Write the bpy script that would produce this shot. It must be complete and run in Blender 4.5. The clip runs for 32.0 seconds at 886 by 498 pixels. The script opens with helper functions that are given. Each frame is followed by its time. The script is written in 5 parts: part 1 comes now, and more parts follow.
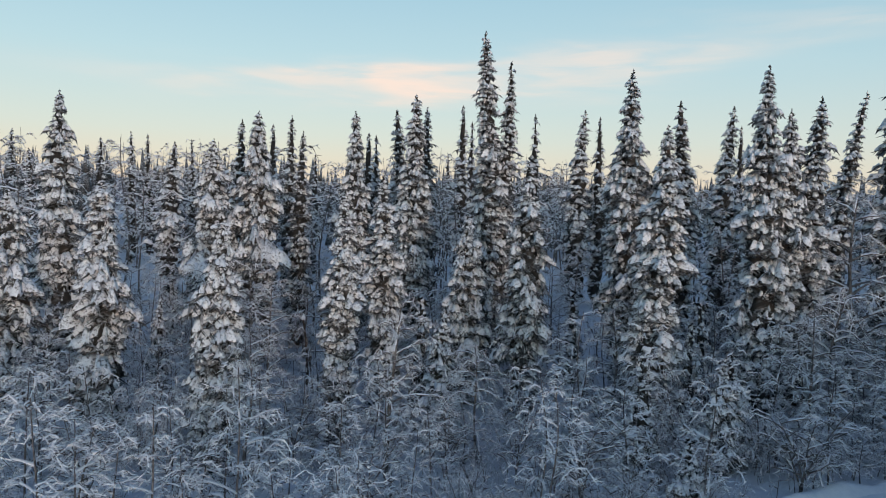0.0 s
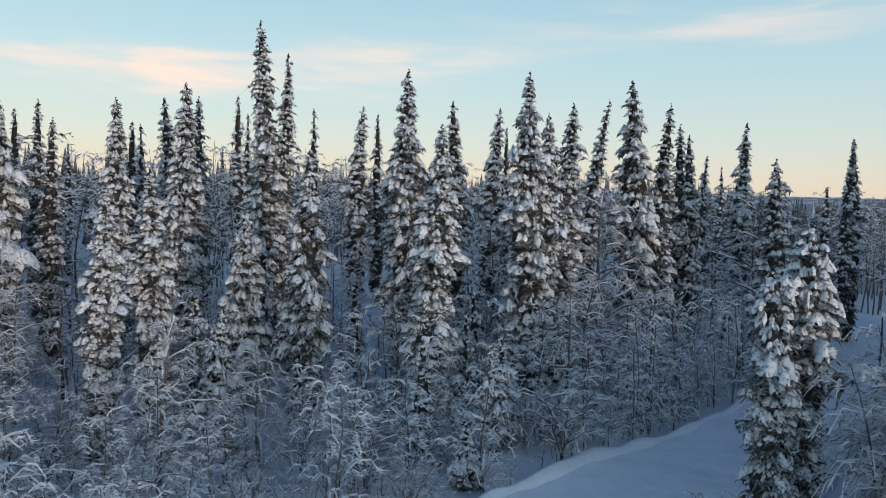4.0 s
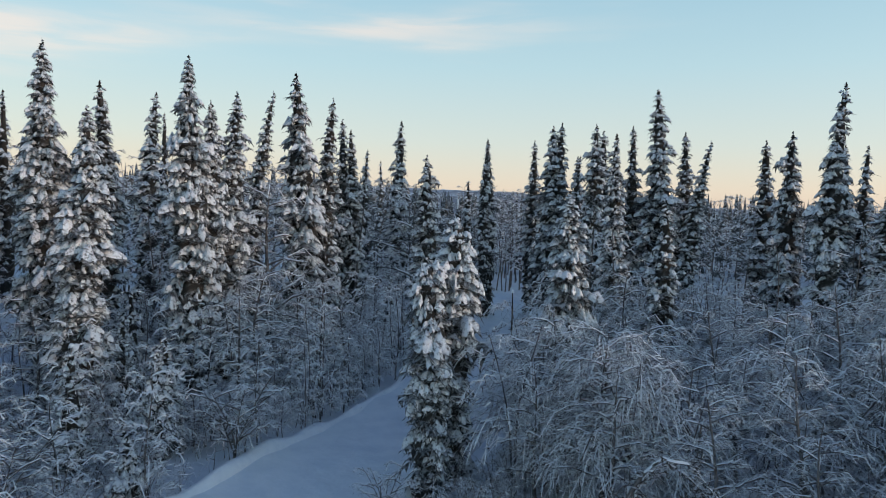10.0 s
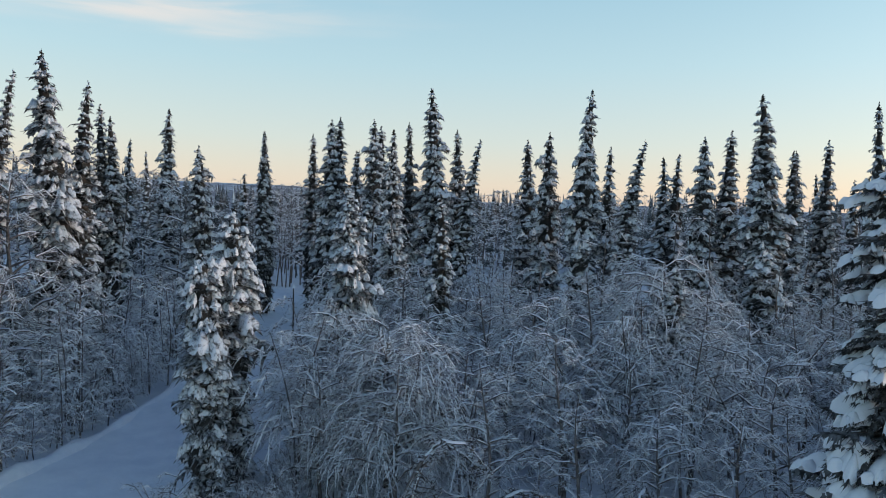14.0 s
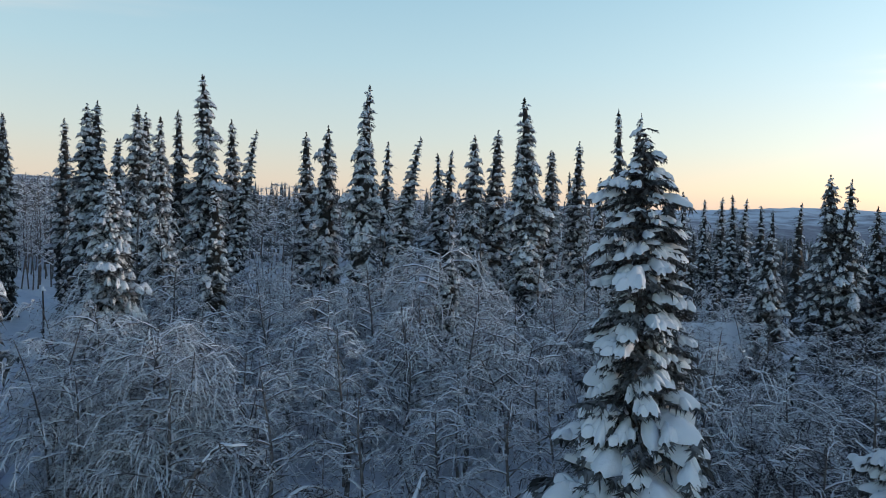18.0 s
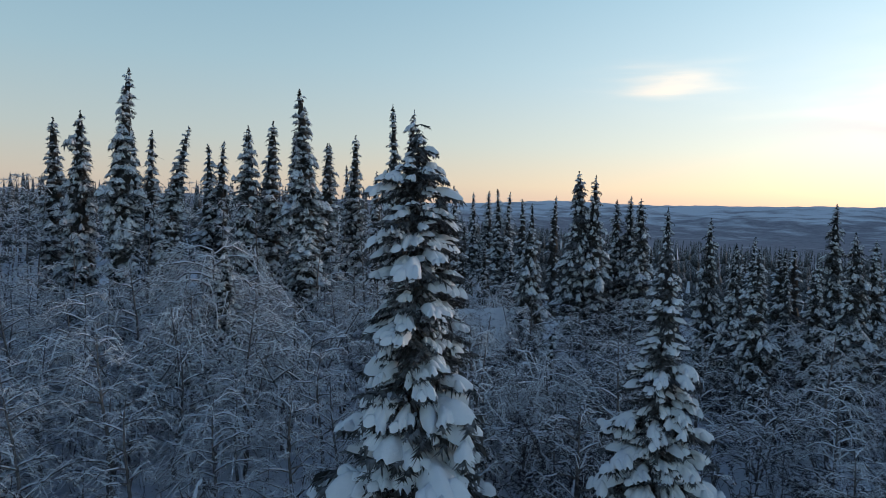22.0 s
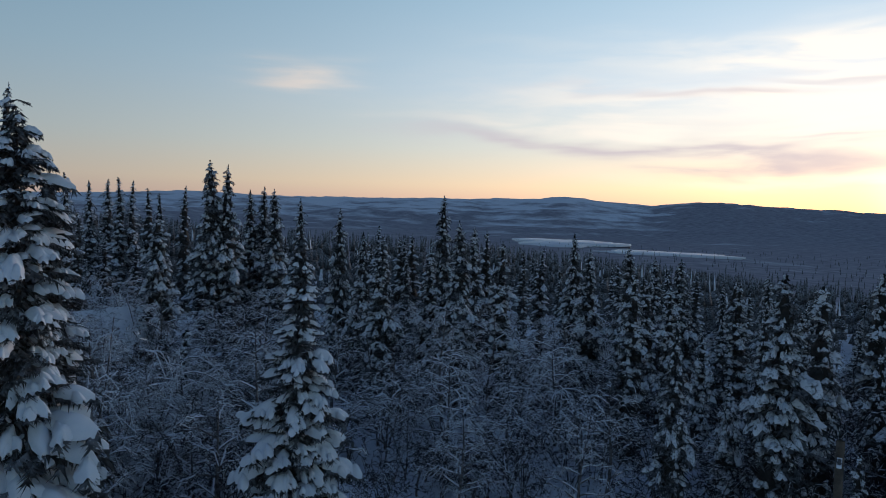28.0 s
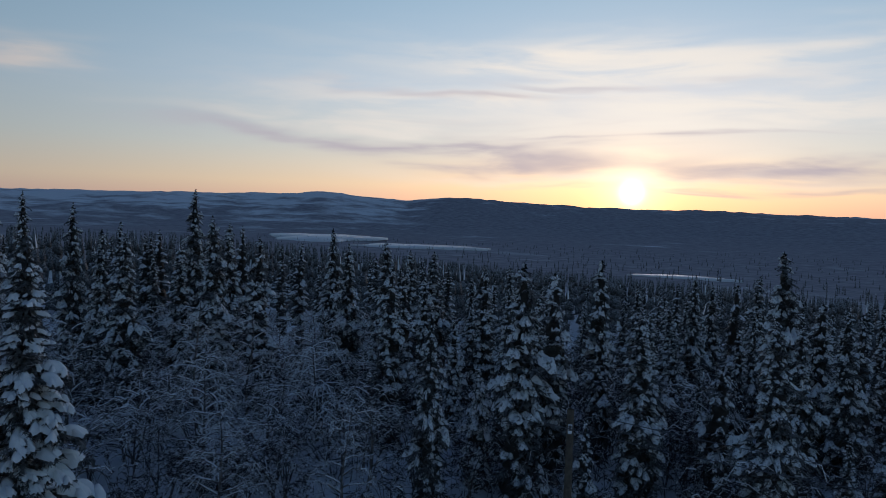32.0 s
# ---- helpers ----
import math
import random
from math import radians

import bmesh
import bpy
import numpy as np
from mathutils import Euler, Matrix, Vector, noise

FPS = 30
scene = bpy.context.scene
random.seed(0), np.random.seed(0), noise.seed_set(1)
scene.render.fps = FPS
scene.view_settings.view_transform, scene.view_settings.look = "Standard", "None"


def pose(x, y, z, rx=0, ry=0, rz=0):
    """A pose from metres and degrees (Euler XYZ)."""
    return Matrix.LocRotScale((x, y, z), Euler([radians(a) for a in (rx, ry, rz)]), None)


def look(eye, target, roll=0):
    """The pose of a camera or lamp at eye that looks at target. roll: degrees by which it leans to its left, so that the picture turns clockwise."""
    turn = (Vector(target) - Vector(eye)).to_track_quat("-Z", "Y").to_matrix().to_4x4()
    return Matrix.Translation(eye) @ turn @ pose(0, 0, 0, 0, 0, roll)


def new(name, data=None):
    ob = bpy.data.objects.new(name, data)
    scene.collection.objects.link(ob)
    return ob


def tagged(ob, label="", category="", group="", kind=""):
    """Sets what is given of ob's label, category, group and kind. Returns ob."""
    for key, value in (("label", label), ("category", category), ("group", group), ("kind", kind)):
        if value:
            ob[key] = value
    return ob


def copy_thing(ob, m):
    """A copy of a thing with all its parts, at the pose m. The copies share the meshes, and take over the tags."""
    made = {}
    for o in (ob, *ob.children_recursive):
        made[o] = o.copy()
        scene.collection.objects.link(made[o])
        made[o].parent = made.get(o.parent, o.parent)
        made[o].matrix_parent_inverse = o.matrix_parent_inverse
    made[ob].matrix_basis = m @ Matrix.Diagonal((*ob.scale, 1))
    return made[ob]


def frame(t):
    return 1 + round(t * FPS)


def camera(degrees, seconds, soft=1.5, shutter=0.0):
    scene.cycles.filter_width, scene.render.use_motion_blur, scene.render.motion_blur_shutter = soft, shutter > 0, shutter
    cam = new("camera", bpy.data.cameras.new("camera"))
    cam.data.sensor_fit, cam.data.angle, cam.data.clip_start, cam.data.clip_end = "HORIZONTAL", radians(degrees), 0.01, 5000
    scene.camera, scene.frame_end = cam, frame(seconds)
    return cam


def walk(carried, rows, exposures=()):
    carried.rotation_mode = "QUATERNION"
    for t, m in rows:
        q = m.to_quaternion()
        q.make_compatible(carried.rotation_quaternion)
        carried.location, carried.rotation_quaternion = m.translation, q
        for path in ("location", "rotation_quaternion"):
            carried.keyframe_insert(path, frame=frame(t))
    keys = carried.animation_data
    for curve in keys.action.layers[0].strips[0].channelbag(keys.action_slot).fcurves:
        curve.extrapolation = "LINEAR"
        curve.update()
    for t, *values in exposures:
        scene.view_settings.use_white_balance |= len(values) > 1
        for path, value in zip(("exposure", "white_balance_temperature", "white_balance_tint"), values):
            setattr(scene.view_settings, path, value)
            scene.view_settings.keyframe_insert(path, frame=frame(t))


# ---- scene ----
# ---- camera ----
cam = camera(63.55, 32.0, soft=0.65, shutter=0.2)
EYE = (0.0, 0.0, 12.0)


def aim(bearing, pitch, lean):
    """A pose at the hovering place; bearing in degrees clockwise from +y."""
    b, p = radians(bearing), radians(pitch)
    ahead = (math.sin(b) * math.cos(p), math.cos(b) * math.cos(p), math.sin(p))
    return look(EYE, [e + a * 10 for e, a in zip(EYE, ahead)], lean)


walk(cam, [(t, aim(b, p, r)) for t, b, p, r in (
    (0, 0.01, -3.44, 1.62), (0.5, 2.20, -3.43, 1.62), (1, 4.38, -3.41, 1.60), (1.5, 6.56, -3.39, 1.62), (2, 8.75, -3.38, 1.59), (2.5, 10.92, -3.36, 1.61),
    (3, 13.11, -3.36, 1.57), (3.5, 15.29, -3.35, 1.61), (5.5, 24.00, -3.32, 1.61), (6, 26.21, -3.31, 1.65), (6.5, 28.37, -3.31, 1.61), (7, 30.54, -3.31, 1.63),
    (7.5, 32.72, -3.30, 1.59), (8, 34.90, -3.28, 1.59), (8.5, 37.05, -3.29, 1.49), (9, 39.26, -3.28, 1.54), (9.5, 41.43, -3.30, 1.51), (10, 43.62, -3.28, 1.57),
    (10.5, 45.78, -3.30, 1.47), (11, 47.97, -3.29, 1.52), (11.5, 50.14, -3.31, 1.44), (12, 52.36, -3.28, 1.49), (12.5, 54.51, -3.32, 1.42), (13, 56.71, -3.29, 1.48),
    (13.5, 58.88, -3.33, 1.40), (14, 61.09, -3.30, 1.49), (14.5, 63.28, -3.31, 1.67), (16.5, 71.70, -3.36, 1.69), (17, 74.24, -3.33, 1.68), (17.5, 76.07, -3.33, 1.67),
    (18, 78.59, -3.34, 1.62), (18.5, 80.44, -3.35, 1.59), (19, 82.98, -3.35, 1.60), (19.5, 84.79, -3.36, 1.52), (20, 87.32, -3.37, 1.48), (20.5, 89.13, -3.38, 1.47),
    (21, 91.66, -3.40, 1.44), (21.5, 93.53, -3.40, 1.50), (22, 96.22, -3.40, 1.48), (22.5, 98.19, -3.38, 1.51), (23, 100.98, -3.41, 1.51), (23.5, 103.00, -3.40, 1.45),
    (24, 105.82, -3.40, 1.47), (24.5, 107.79, -3.37, 1.51), (25, 110.59, -3.38, 1.44), (25.5, 112.56, -3.38, 1.51), (27.5, 122.17, -3.42, 1.61), (28, 124.93, -3.38, 1.61),
    (28.5, 127.01, -3.36, 1.52), (29, 129.75, -3.34, 1.59), (29.5, 131.79, -3.34, 1.53), (30, 134.56, -3.33, 1.66), (30.5, 136.58, -3.30, 1.64), (31, 139.33, -3.30, 1.71),
    (31.5, 141.39, -3.29, 1.68), (32, 144.10, -3.26, 1.69),
)], exposures=(
    (0, 0.08, 6540, 10), (3, 0.15, 6540, 10), (9, 0.16, 6520, 10), (14, 0.17, 6460, 10), (19, 0.04, 6320, 10), (21, -0.16, 6220, 10), (24, -0.44, 6080, 12), (28, -0.90, 5830, 13), (32, -1.30, 5640, 14),
))

# ---- world and sun ----
SUN_BEARING, SUN_HEIGHT = 158.7, 1.6
world = bpy.data.worlds.new("winter_sky")
scene.world = world
world.use_nodes = True
wn, wl = world.node_tree.nodes, world.node_tree.links
wn.clear()


def wnode(kind, **values):
    n = wn.new(kind)
    for key, value in values.items():
        n.inputs[key].default_value = value
    return n


def wmath(op, a, b=None, c=None, clamp=False):
    n = wn.new("ShaderNodeMath")
    n.operation, n.use_clamp = op, clamp
    for i, q in enumerate((a, b, c)):
        if q is None:
            continue
        if isinstance(q, (int, float)):
            n.inputs[i].default_value = q
        else:
            wl.new(q, n.inputs[i])
    return n.outputs[0]


def wramp(fac, stops, smooth=True):
    n = wn.new("ShaderNodeValToRGB")
    n.color_ramp.interpolation = "EASE" if smooth else "LINEAR"
    e = n.color_ramp.elements
    while len(e) < len(stops):
        e.new(0.5)
    for el, (p, c) in zip(e, stops):
        el.position, el.color = p, (*c, 1)
    wl.new(fac, n.inputs[0])
    return n.outputs[0]


def wmix(fac, a, b, mode="MIX"):
    n = wn.new("ShaderNodeMix")
    n.data_type, n.blend_type, n.clamp_factor = "RGBA", mode, True
    for i, q in ((0, fac), (6, a), (7, b)):
        if isinstance(q, (int, float)):
            n.inputs[i].default_value = q
        elif isinstance(q, tuple):
            n.inputs[i].default_value = (*q, 1)
        else:
            wl.new(q, n.inputs[i])
    return n.outputs[2]


sky = wn.new("ShaderNodeTexSky")
sky.sky_type, sky.sun_disc = "NISHITA", False
sky.sun_elevation, sky.sun_rotation = radians(SUN_HEIGHT), radians(SUN_BEARING)
sky.altitude, sky.air_density, sky.dust_density, sky.ozone_density = 200, 1.0, 0.6, 1.6
coord = wn.new("ShaderNodeTexCoord")
split = wn.new("ShaderNodeSeparateXYZ")
wl.new(coord.outputs["Generated"], split.inputs[0])
dx, dy, dz = split.outputs
up = wmath("MAXIMUM", dz, 0.0)
sb = radians(SUN_BEARING)
sh = radians(SUN_HEIGHT)
sdir = (math.sin(sb) * math.cos(sh), math.cos(sb) * math.cos(sh), math.sin(sh))
dotn = wn.new("ShaderNodeVectorMath")
dotn.operation = "DOT_PRODUCT"
wl.new(coord.outputs["Generated"], dotn.inputs[0])
dotn.inputs[1].default_value = sdir
toward = wmath("MAXIMUM", dotn.outputs["Value"], 0.0)
# flat bearing towards the sun, 0 behind and 1 in line with it
side = wmath("ADD", wmath("MULTIPLY", wmath("ADD", wmath("MULTIPLY", dx, sdir[0]), wmath("MULTIPLY", dy, sdir[1])), 0.5), 0.5, clamp=True)

# clear sky: pale at the horizon, cyan-blue above, deep blue overhead; yellow to orange near the sun
away = wramp(up, [(0.0, (0.62, 0.53, 0.46)), (0.03, (0.64, 0.59, 0.52)), (0.09, (0.53, 0.60, 0.60)), (0.19, (0.40, 0.57, 0.64)), (0.32, (0.28, 0.48, 0.60)), (0.46, (0.16, 0.31, 0.44)), (0.62, (0.082, 0.150, 0.285)), (1.0, (0.051, 0.083, 0.207))], False)
near = wramp(up, [(0.0, (1.70, 1.05, 0.80)), (0.03, (2.10, 1.58, 1.00)), (0.08, (1.66, 1.60, 1.33)), (0.16, (1.30, 1.48, 1.52)), (0.32, (0.82, 1.18, 1.32)), (0.46, (0.26, 0.50, 0.70)), (0.62, (0.087, 0.162, 0.30)), (1.0, (0.045, 0.090, 0.208))], False)
clear = wmix(wmath("POWER", side, 6.6), away, near)
base = wmix(0.06, clear, wmix(1.0, sky.outputs[0], (1.6, 1.6, 1.6), "MULTIPLY"))

# thin cloud: drawn-out streaks, by bearing and height in degrees, frayed by noise
deg_b = wmath("MULTIPLY", wmath("ARCTAN2", dx, dy), 57.2958)
deg_e = wmath("MULTIPLY", wmath("ARCSINE", dz), 57.2958)
layer = wn.new("ShaderNodeCombineXYZ")
wl.new(wmath("MULTIPLY", deg_b, 0.045), layer.inputs[0])
wl.new(wmath("MULTIPLY", deg_e, 0.30), layer.inputs[1])


def fray(offset, scale, detail):
    m = wn.new("ShaderNodeMapping")
    m.inputs["Location"].default_value = offset
    wl.new(layer.outputs[0], m.inputs[0])
    n = wnode("ShaderNodeTexNoise", Scale=scale, Detail=detail, Roughness=0.55, Distortion=0.4)
    wl.new(m.outputs[0], n.inputs["Vector"])
    return n.outputs["Fac"]


warp = wmath("MULTIPLY", wmath("SUBTRACT", fray((2.3, 7.1, 0), 1.3, 3), 0.5), 5.0)
warp_b = wmath("MULTIPLY", wmath("SUBTRACT", fray((5.9, 1.1, 0), 1.0, 3), 0.5), 16.0)
frayed = fray((0.4, 3.7, 0), 2.4, 7)
bb_, ee_ = wmath("ADD", deg_b, warp_b), wmath("ADD", deg_e, warp)


def streak(bearing, height, long, thick, tilt, strength, low=0.30, high=0.62):
    """How thick one streak of cloud is: a soft long spot with frayed edges."""
    u = wmath("SUBTRACT", bb_, bearing)
    v = wmath("SUBTRACT", wmath("SUBTRACT", ee_, height), wmath("MULTIPLY", u, tilt))
    q = wmath("ADD", wmath("POWER", wmath("ABSOLUTE", wmath("DIVIDE", u, long)), 2.0), wmath("POWER", wmath("ABSOLUTE", wmath("DIVIDE", v, thick)), 2.0))
    spot = wmath("EXPONENT", wmath("MULTIPLY", q, -1.0))
    r = wn.new("ShaderNodeMapRange")
    r.interpolation_type = "SMOOTHSTEP"
    r.inputs["From Min"].default_value, r.inputs["From Max"].default_value = low, high
    wl.new(frayed, r.inputs[0])
    return wmath("MULTIPLY", wmath("MULTIPLY", spot, wmath("ADD", wmath("MULTIPLY", r.outputs[0], 0.75), 0.25)), strength, clamp=True)


sunside = wmath("POWER", side, 6.0)
lit = wmix(sunside, (0.92, 0.76, 0.66), (2.45, 2.12, 1.62))
for c in ((-5, 9.5, 14, 1.0, 0.03, 1.0), (14, 11.3, 11, 1.0, 0.05, 0.6), (38, 14.0, 14, 1.0, 0.0, 0.55), (112.5, 9.9, 4.5, 1.0, 0.05, 0.8),
          (156, 8.5, 20, 3.6, -0.02, 0.45), (154, 11.6, 13, 1.2, -0.02, 1.0), (150, 8.3, 18, 1.0, 0.0, 0.95), (168, 11.0, 11, 1.6, 0.0, 0.8), (138, 6.4, 13, 0.6, -0.04, 0.75), (166, 7.4, 14, 1.4, 0.0, 0.85), (160, 3.0, 16, 0.7, 0.0, 0.6)):
    base = wmix(streak(*c), base, lit)
for c in ((131, 5.3, 9, 0.7, -0.06, 0.6), (150, 4.4, 14, 0.85, -0.03, 0.75), (170, 3.7, 10, 0.6, 0.0, 0.85), (145, 8.8, 9, 0.4, -0.02, 0.5), (160, 5.9, 12, 0.4, 0.0, 0.6), (140, 5.0, 9, 0.3, -0.03, 0.5), (156, 9.9, 10, 0.35, -0.02, 0.4), (168, 2.2, 12, 0.3, 0.0, 0.6)):
    base = wmix(streak(*c), base, (1.15, 0.95, 0.95))
# the low sun in thin cloud: small bright core and a soft glow round it
core = wmath("MULTIPLY", wmath("POWER", toward, 16000.0), 8.0)
halo = wmath("ADD", wmath("MULTIPLY", wmath("POWER", toward, 1200.0), 0.9), wmath("MULTIPLY", wmath("POWER", toward, 120.0), 0.10))
glow = wmath("ADD", core, halo)
tint = wn.new("ShaderNodeVectorMath")
tint.operation = "SCALE"
tint.inputs[0].default_value = (2.0, 1.35, 0.55)
wl.new(glow, tint.inputs["Scale"])
base = wmix(1.0, base, tint.outputs[0], "ADD")
back = wnode("ShaderNodeBackground", Strength=1.0)
wl.new(base, back.inputs[0])
wout = wn.new("ShaderNodeOutputWorld")
wl.new(back.outputs[0], wout.inputs[0])

sun_data = bpy.data.lights.new("sun", "SUN")
sun_data.energy, sun_data.angle, sun_data.color = 1.25, radians(6), (1.0, 0.80, 0.70)
sun = new("sun", sun_data)
sun.matrix_world = look((0, 0, 0), [-q for q in (sdir[0], sdir[1], math.sin(radians(2.0)))])


# ---- materials ----
def material(name):
    m = bpy.data.materials.new(name)
    m.use_nodes = True
    nt = m.node_tree
    return m, nt.nodes, nt.links, nt.nodes["Principled BSDF"]


def noise_tex(n, l, scale, detail=4, rough=0.55, src="Object"):
    c = n.new("ShaderNodeTexCoord")
    t = n.new("ShaderNodeTexNoise")
    t.inputs["Scale"].default_value, t.inputs["Detail"].default_value, t.inputs["Roughness"].default_value = scale, detail, rough
    l.new(c.outputs[src], t.inputs["Vector"])
    return t.outputs["Fac"]


def ramp(n, l, fac, stops):
    r = n.new("ShaderNodeValToRGB")
    e = r.color_ramp.elements
    while len(e) < len(stops):
        e.new(0.5)
    for el, (p, c) in zip(e, stops):
        el.position, el.color = p, (*c, 1)
    l.new(fac, r.inputs[0])
    return r.outputs[0]


def mixc(n, l, fac, a, b):
    m = n.new("ShaderNodeMix")
    m.data_type = "RGBA"
    for i, q in ((0, fac), (6, a), (7, b)):
        if isinstance(q, (int, float)):
            m.inputs[i].default_value = q
        elif isinstance(q, tuple):
            m.inputs[i].default_value = (*q, 1)
        else:
            l.new(q, m.inputs[i])
    return m.outputs[2]


def bump(n, l, p, fac, strength, dist):
    b = n.new("ShaderNodeBump")
    b.inputs["Strength"].default_value, b.inputs["Distance"].default_value = strength, dist
    l.new(fac, b.inputs["Height"])
    l.new(b.outputs[0], p.inputs["Normal"])


def plain(name, stops, scale, rough, bump_scale=0.0, bump_dist=0.02, metal=0.0):
    m, n, l, p = material(name)
    l.new(ramp(n, l, noise_tex(n, l, scale), stops), p.inputs["Base Color"])
    p.inputs["Roughness"].default_value, p.inputs["Metallic"].default_value = rough, metal
    p.inputs["Specular IOR Level"].default_value = 0.25
    if bump_scale:
        bump(n, l, p, noise_tex(n, l, bump_scale, 5), 0.7, bump_dist)
    return m


def upward(n, l, low, high):
    """How far a face looks up, ramped from low to high."""
    g = n.new("ShaderNodeNewGeometry")
    s = n.new("ShaderNodeSeparateXYZ")
    l.new(g.outputs["Normal"], s.inputs[0])
    a = n.new("ShaderNodeMath")
    a.operation = "ABSOLUTE"
    l.new(s.outputs[2], a.inputs[0])
    r = n.new("ShaderNodeMapRange")
    r.inputs["From Min"].default_value, r.inputs["From Max"].default_value = low, high
    l.new(a.outputs[0], r.inputs[0])
    return r.outputs[0]


def clump_material():
    """Snow lying in clumps, with needles showing through in small gaps."""
    m, n, l, p = material("clumped_snow")
    white = ramp(n, l, noise_tex(n, l, 2.0), [(0.3, (0.76, 0.78, 0.81)), (0.7, (0.92, 0.93, 0.94))])
    gaps = ramp(n, l, noise_tex(n, l, 5.0, 6, 0.75), [(0.36, (1, 1, 1)), (0.50, (0, 0, 0))])
    l.new(mixc(n, l, gaps, white, (0.046, 0.042, 0.040)), p.inputs["Base Color"])
    p.inputs["Roughness"].default_value, p.inputs["Specular IOR Level"].default_value = 0.85, 0.2
    bump(n, l, p, noise_tex(n, l, 9.0, 4), 0.8, 0.05)
    return m


CLUMPS = clump_material()
SNOW = plain("snow_load", [(0.3, (0.84, 0.86, 0.89)), (0.7, (0.93, 0.94, 0.95))], 3.0, 0.85, 14.0, 0.03)
BARK = plain("spruce_bark", [(0.3, (0.045, 0.035, 0.03)), (0.7, (0.11, 0.085, 0.07))], 9.0, 0.9, 25.0)
BIRCH = plain("birch_bark", [(0.35, (0.07, 0.06, 0.055)), (0.6, (0.22, 0.20, 0.19))], 6.0, 0.85, 20.0)
POLE = plain("weathered_pole_wood", [(0.3, (0.08, 0.065, 0.05)), (0.7, (0.16, 0.13, 0.10))], 8.0, 0.9, 30.0)
WIRE = plain("wire_metal", [(0.3, (0.10, 0.10, 0.11)), (0.7, (0.18, 0.18, 0.19))], 3.0, 0.5, metal=0.7)
LOGS = plain("dark_log_wall", [(0.3, (0.06, 0.04, 0.03)), (0.7, (0.13, 0.085, 0.06))], 5.0, 0.85, 18.0)
GLASS = plain("window_glass", [(0.3, (0.02, 0.025, 0.03)), (0.7, (0.03, 0.035, 0.04))], 2.0, 0.1)


def needle_material(name, rime):
    """Dark needles with frost dusted on their upper sides."""
    m, n, l, p = material(name)
    green = ramp(n, l, noise_tex(n, l, 2.2), [(0.3, (0.022, 0.023, 0.021)), (0.55, (0.040, 0.036, 0.032)), (0.8, (0.070, 0.054, 0.046))])
    dust = n.new("ShaderNodeMath")
    dust.operation = "MULTIPLY"
    l.new(upward(n, l, 0.15, 0.8), dust.inputs[0])
    l.new(ramp(n, l, noise_tex(n, l, 5.0, 3), [(0.40, (0, 0, 0)), (0.60, (rime, rime, rime))]), dust.inputs[1])
    l.new(mixc(n, l, dust.outputs[0], green, (0.74, 0.77, 0.80)), p.inputs["Base Color"])
    p.inputs["Roughness"].default_value = 0.8
    p.inputs["Specular IOR Level"].default_value = 0.2
    return m


def twig_material(name, low, high, dark, pale):
    """Thin bare twigs, some dark and some thick with white rime."""
    m, n, l, p = material(name)
    g = n.new("ShaderNodeNewGeometry")
    a = n.new("ShaderNodeMath")
    a.operation = "MULTIPLY_ADD"
    l.new(noise_tex(n, l, 1.3, 4), a.inputs[0])
    a.inputs[1].default_value = 0.7
    l.new(g.outputs["Random Per Island"], a.inputs[2])
    f = ramp(n, l, a.outputs[0], [(low, (0, 0, 0)), (high, (1, 1, 1))])
    l.new(mixc(n, l, f, dark, pale), p.inputs["Base Color"])
    p.inputs["Roughness"].default_value = 0.85
    p.inputs["Specular IOR Level"].default_value = 0.2
    return m


NEEDLES = needle_material("frosted_needles", 0.5)
# less rime on the great spruces; on the slope, painted-in shade of backlit trees
NEEDLES_BARE_SHADED = needle_material("bare_shaded_needles", 0.25)
TWIGS = twig_material("frosty_twigs", 0.75, 1.05, (0.075, 0.058, 0.052), (0.66, 0.66, 0.68))
RIME = twig_material("white_rime", 0.10, 0.60, (0.52, 0.52, 0.54), (0.86, 0.87, 0.89))
# dark alder twigs; on the slope the backlit shade painted into the twigs
TWIGS_BARE_SHADED = twig_material("bare_shaded_twigs", 1.12, 1.36, (0.05, 0.042, 0.042), (0.72, 0.74, 0.78))


def ground_material():
    """Snow near by; far off woods, snowfields and brush by the cover attribute. The woods' colour holds both frost and
    distance haze.
    """
    m, n, l, p = material("snowy_land")
    a = n.new("ShaderNodeAttribute")
    a.attribute_name = "cover"
    snow = ramp(n, l, noise_tex(n, l, 0.35, 6), [(0.3, (0.68, 0.72, 0.78)), (0.7, (0.86, 0.88, 0.91))])
    mp = n.new("ShaderNodeMapping")
    c = n.new("ShaderNodeTexCoord")
    l.new(c.outputs["Object"], mp.inputs[0])
    t = n.new("ShaderNodeTexNoise")
    t.inputs["Scale"].default_value, t.inputs["Detail"].default_value, t.inputs["Roughness"].default_value = 0.006, 9, 0.62
    l.new(mp.outputs[0], t.inputs["Vector"])
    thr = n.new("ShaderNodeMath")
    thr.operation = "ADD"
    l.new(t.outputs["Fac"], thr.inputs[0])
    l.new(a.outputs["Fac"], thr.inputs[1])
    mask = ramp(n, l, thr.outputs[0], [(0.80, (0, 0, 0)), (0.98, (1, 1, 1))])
    # frosted woods, paled further in place of haze over the distance
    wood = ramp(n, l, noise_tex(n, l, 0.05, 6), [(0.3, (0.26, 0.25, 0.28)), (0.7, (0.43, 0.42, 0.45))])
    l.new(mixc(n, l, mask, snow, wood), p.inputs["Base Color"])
    p.inputs["Roughness"].default_value = 1.0
    p.inputs["Specular IOR Level"].default_value = 0.0
    bump(n, l, p, noise_tex(n, l, 1.2, 6), 0.5, 0.15)
    return m


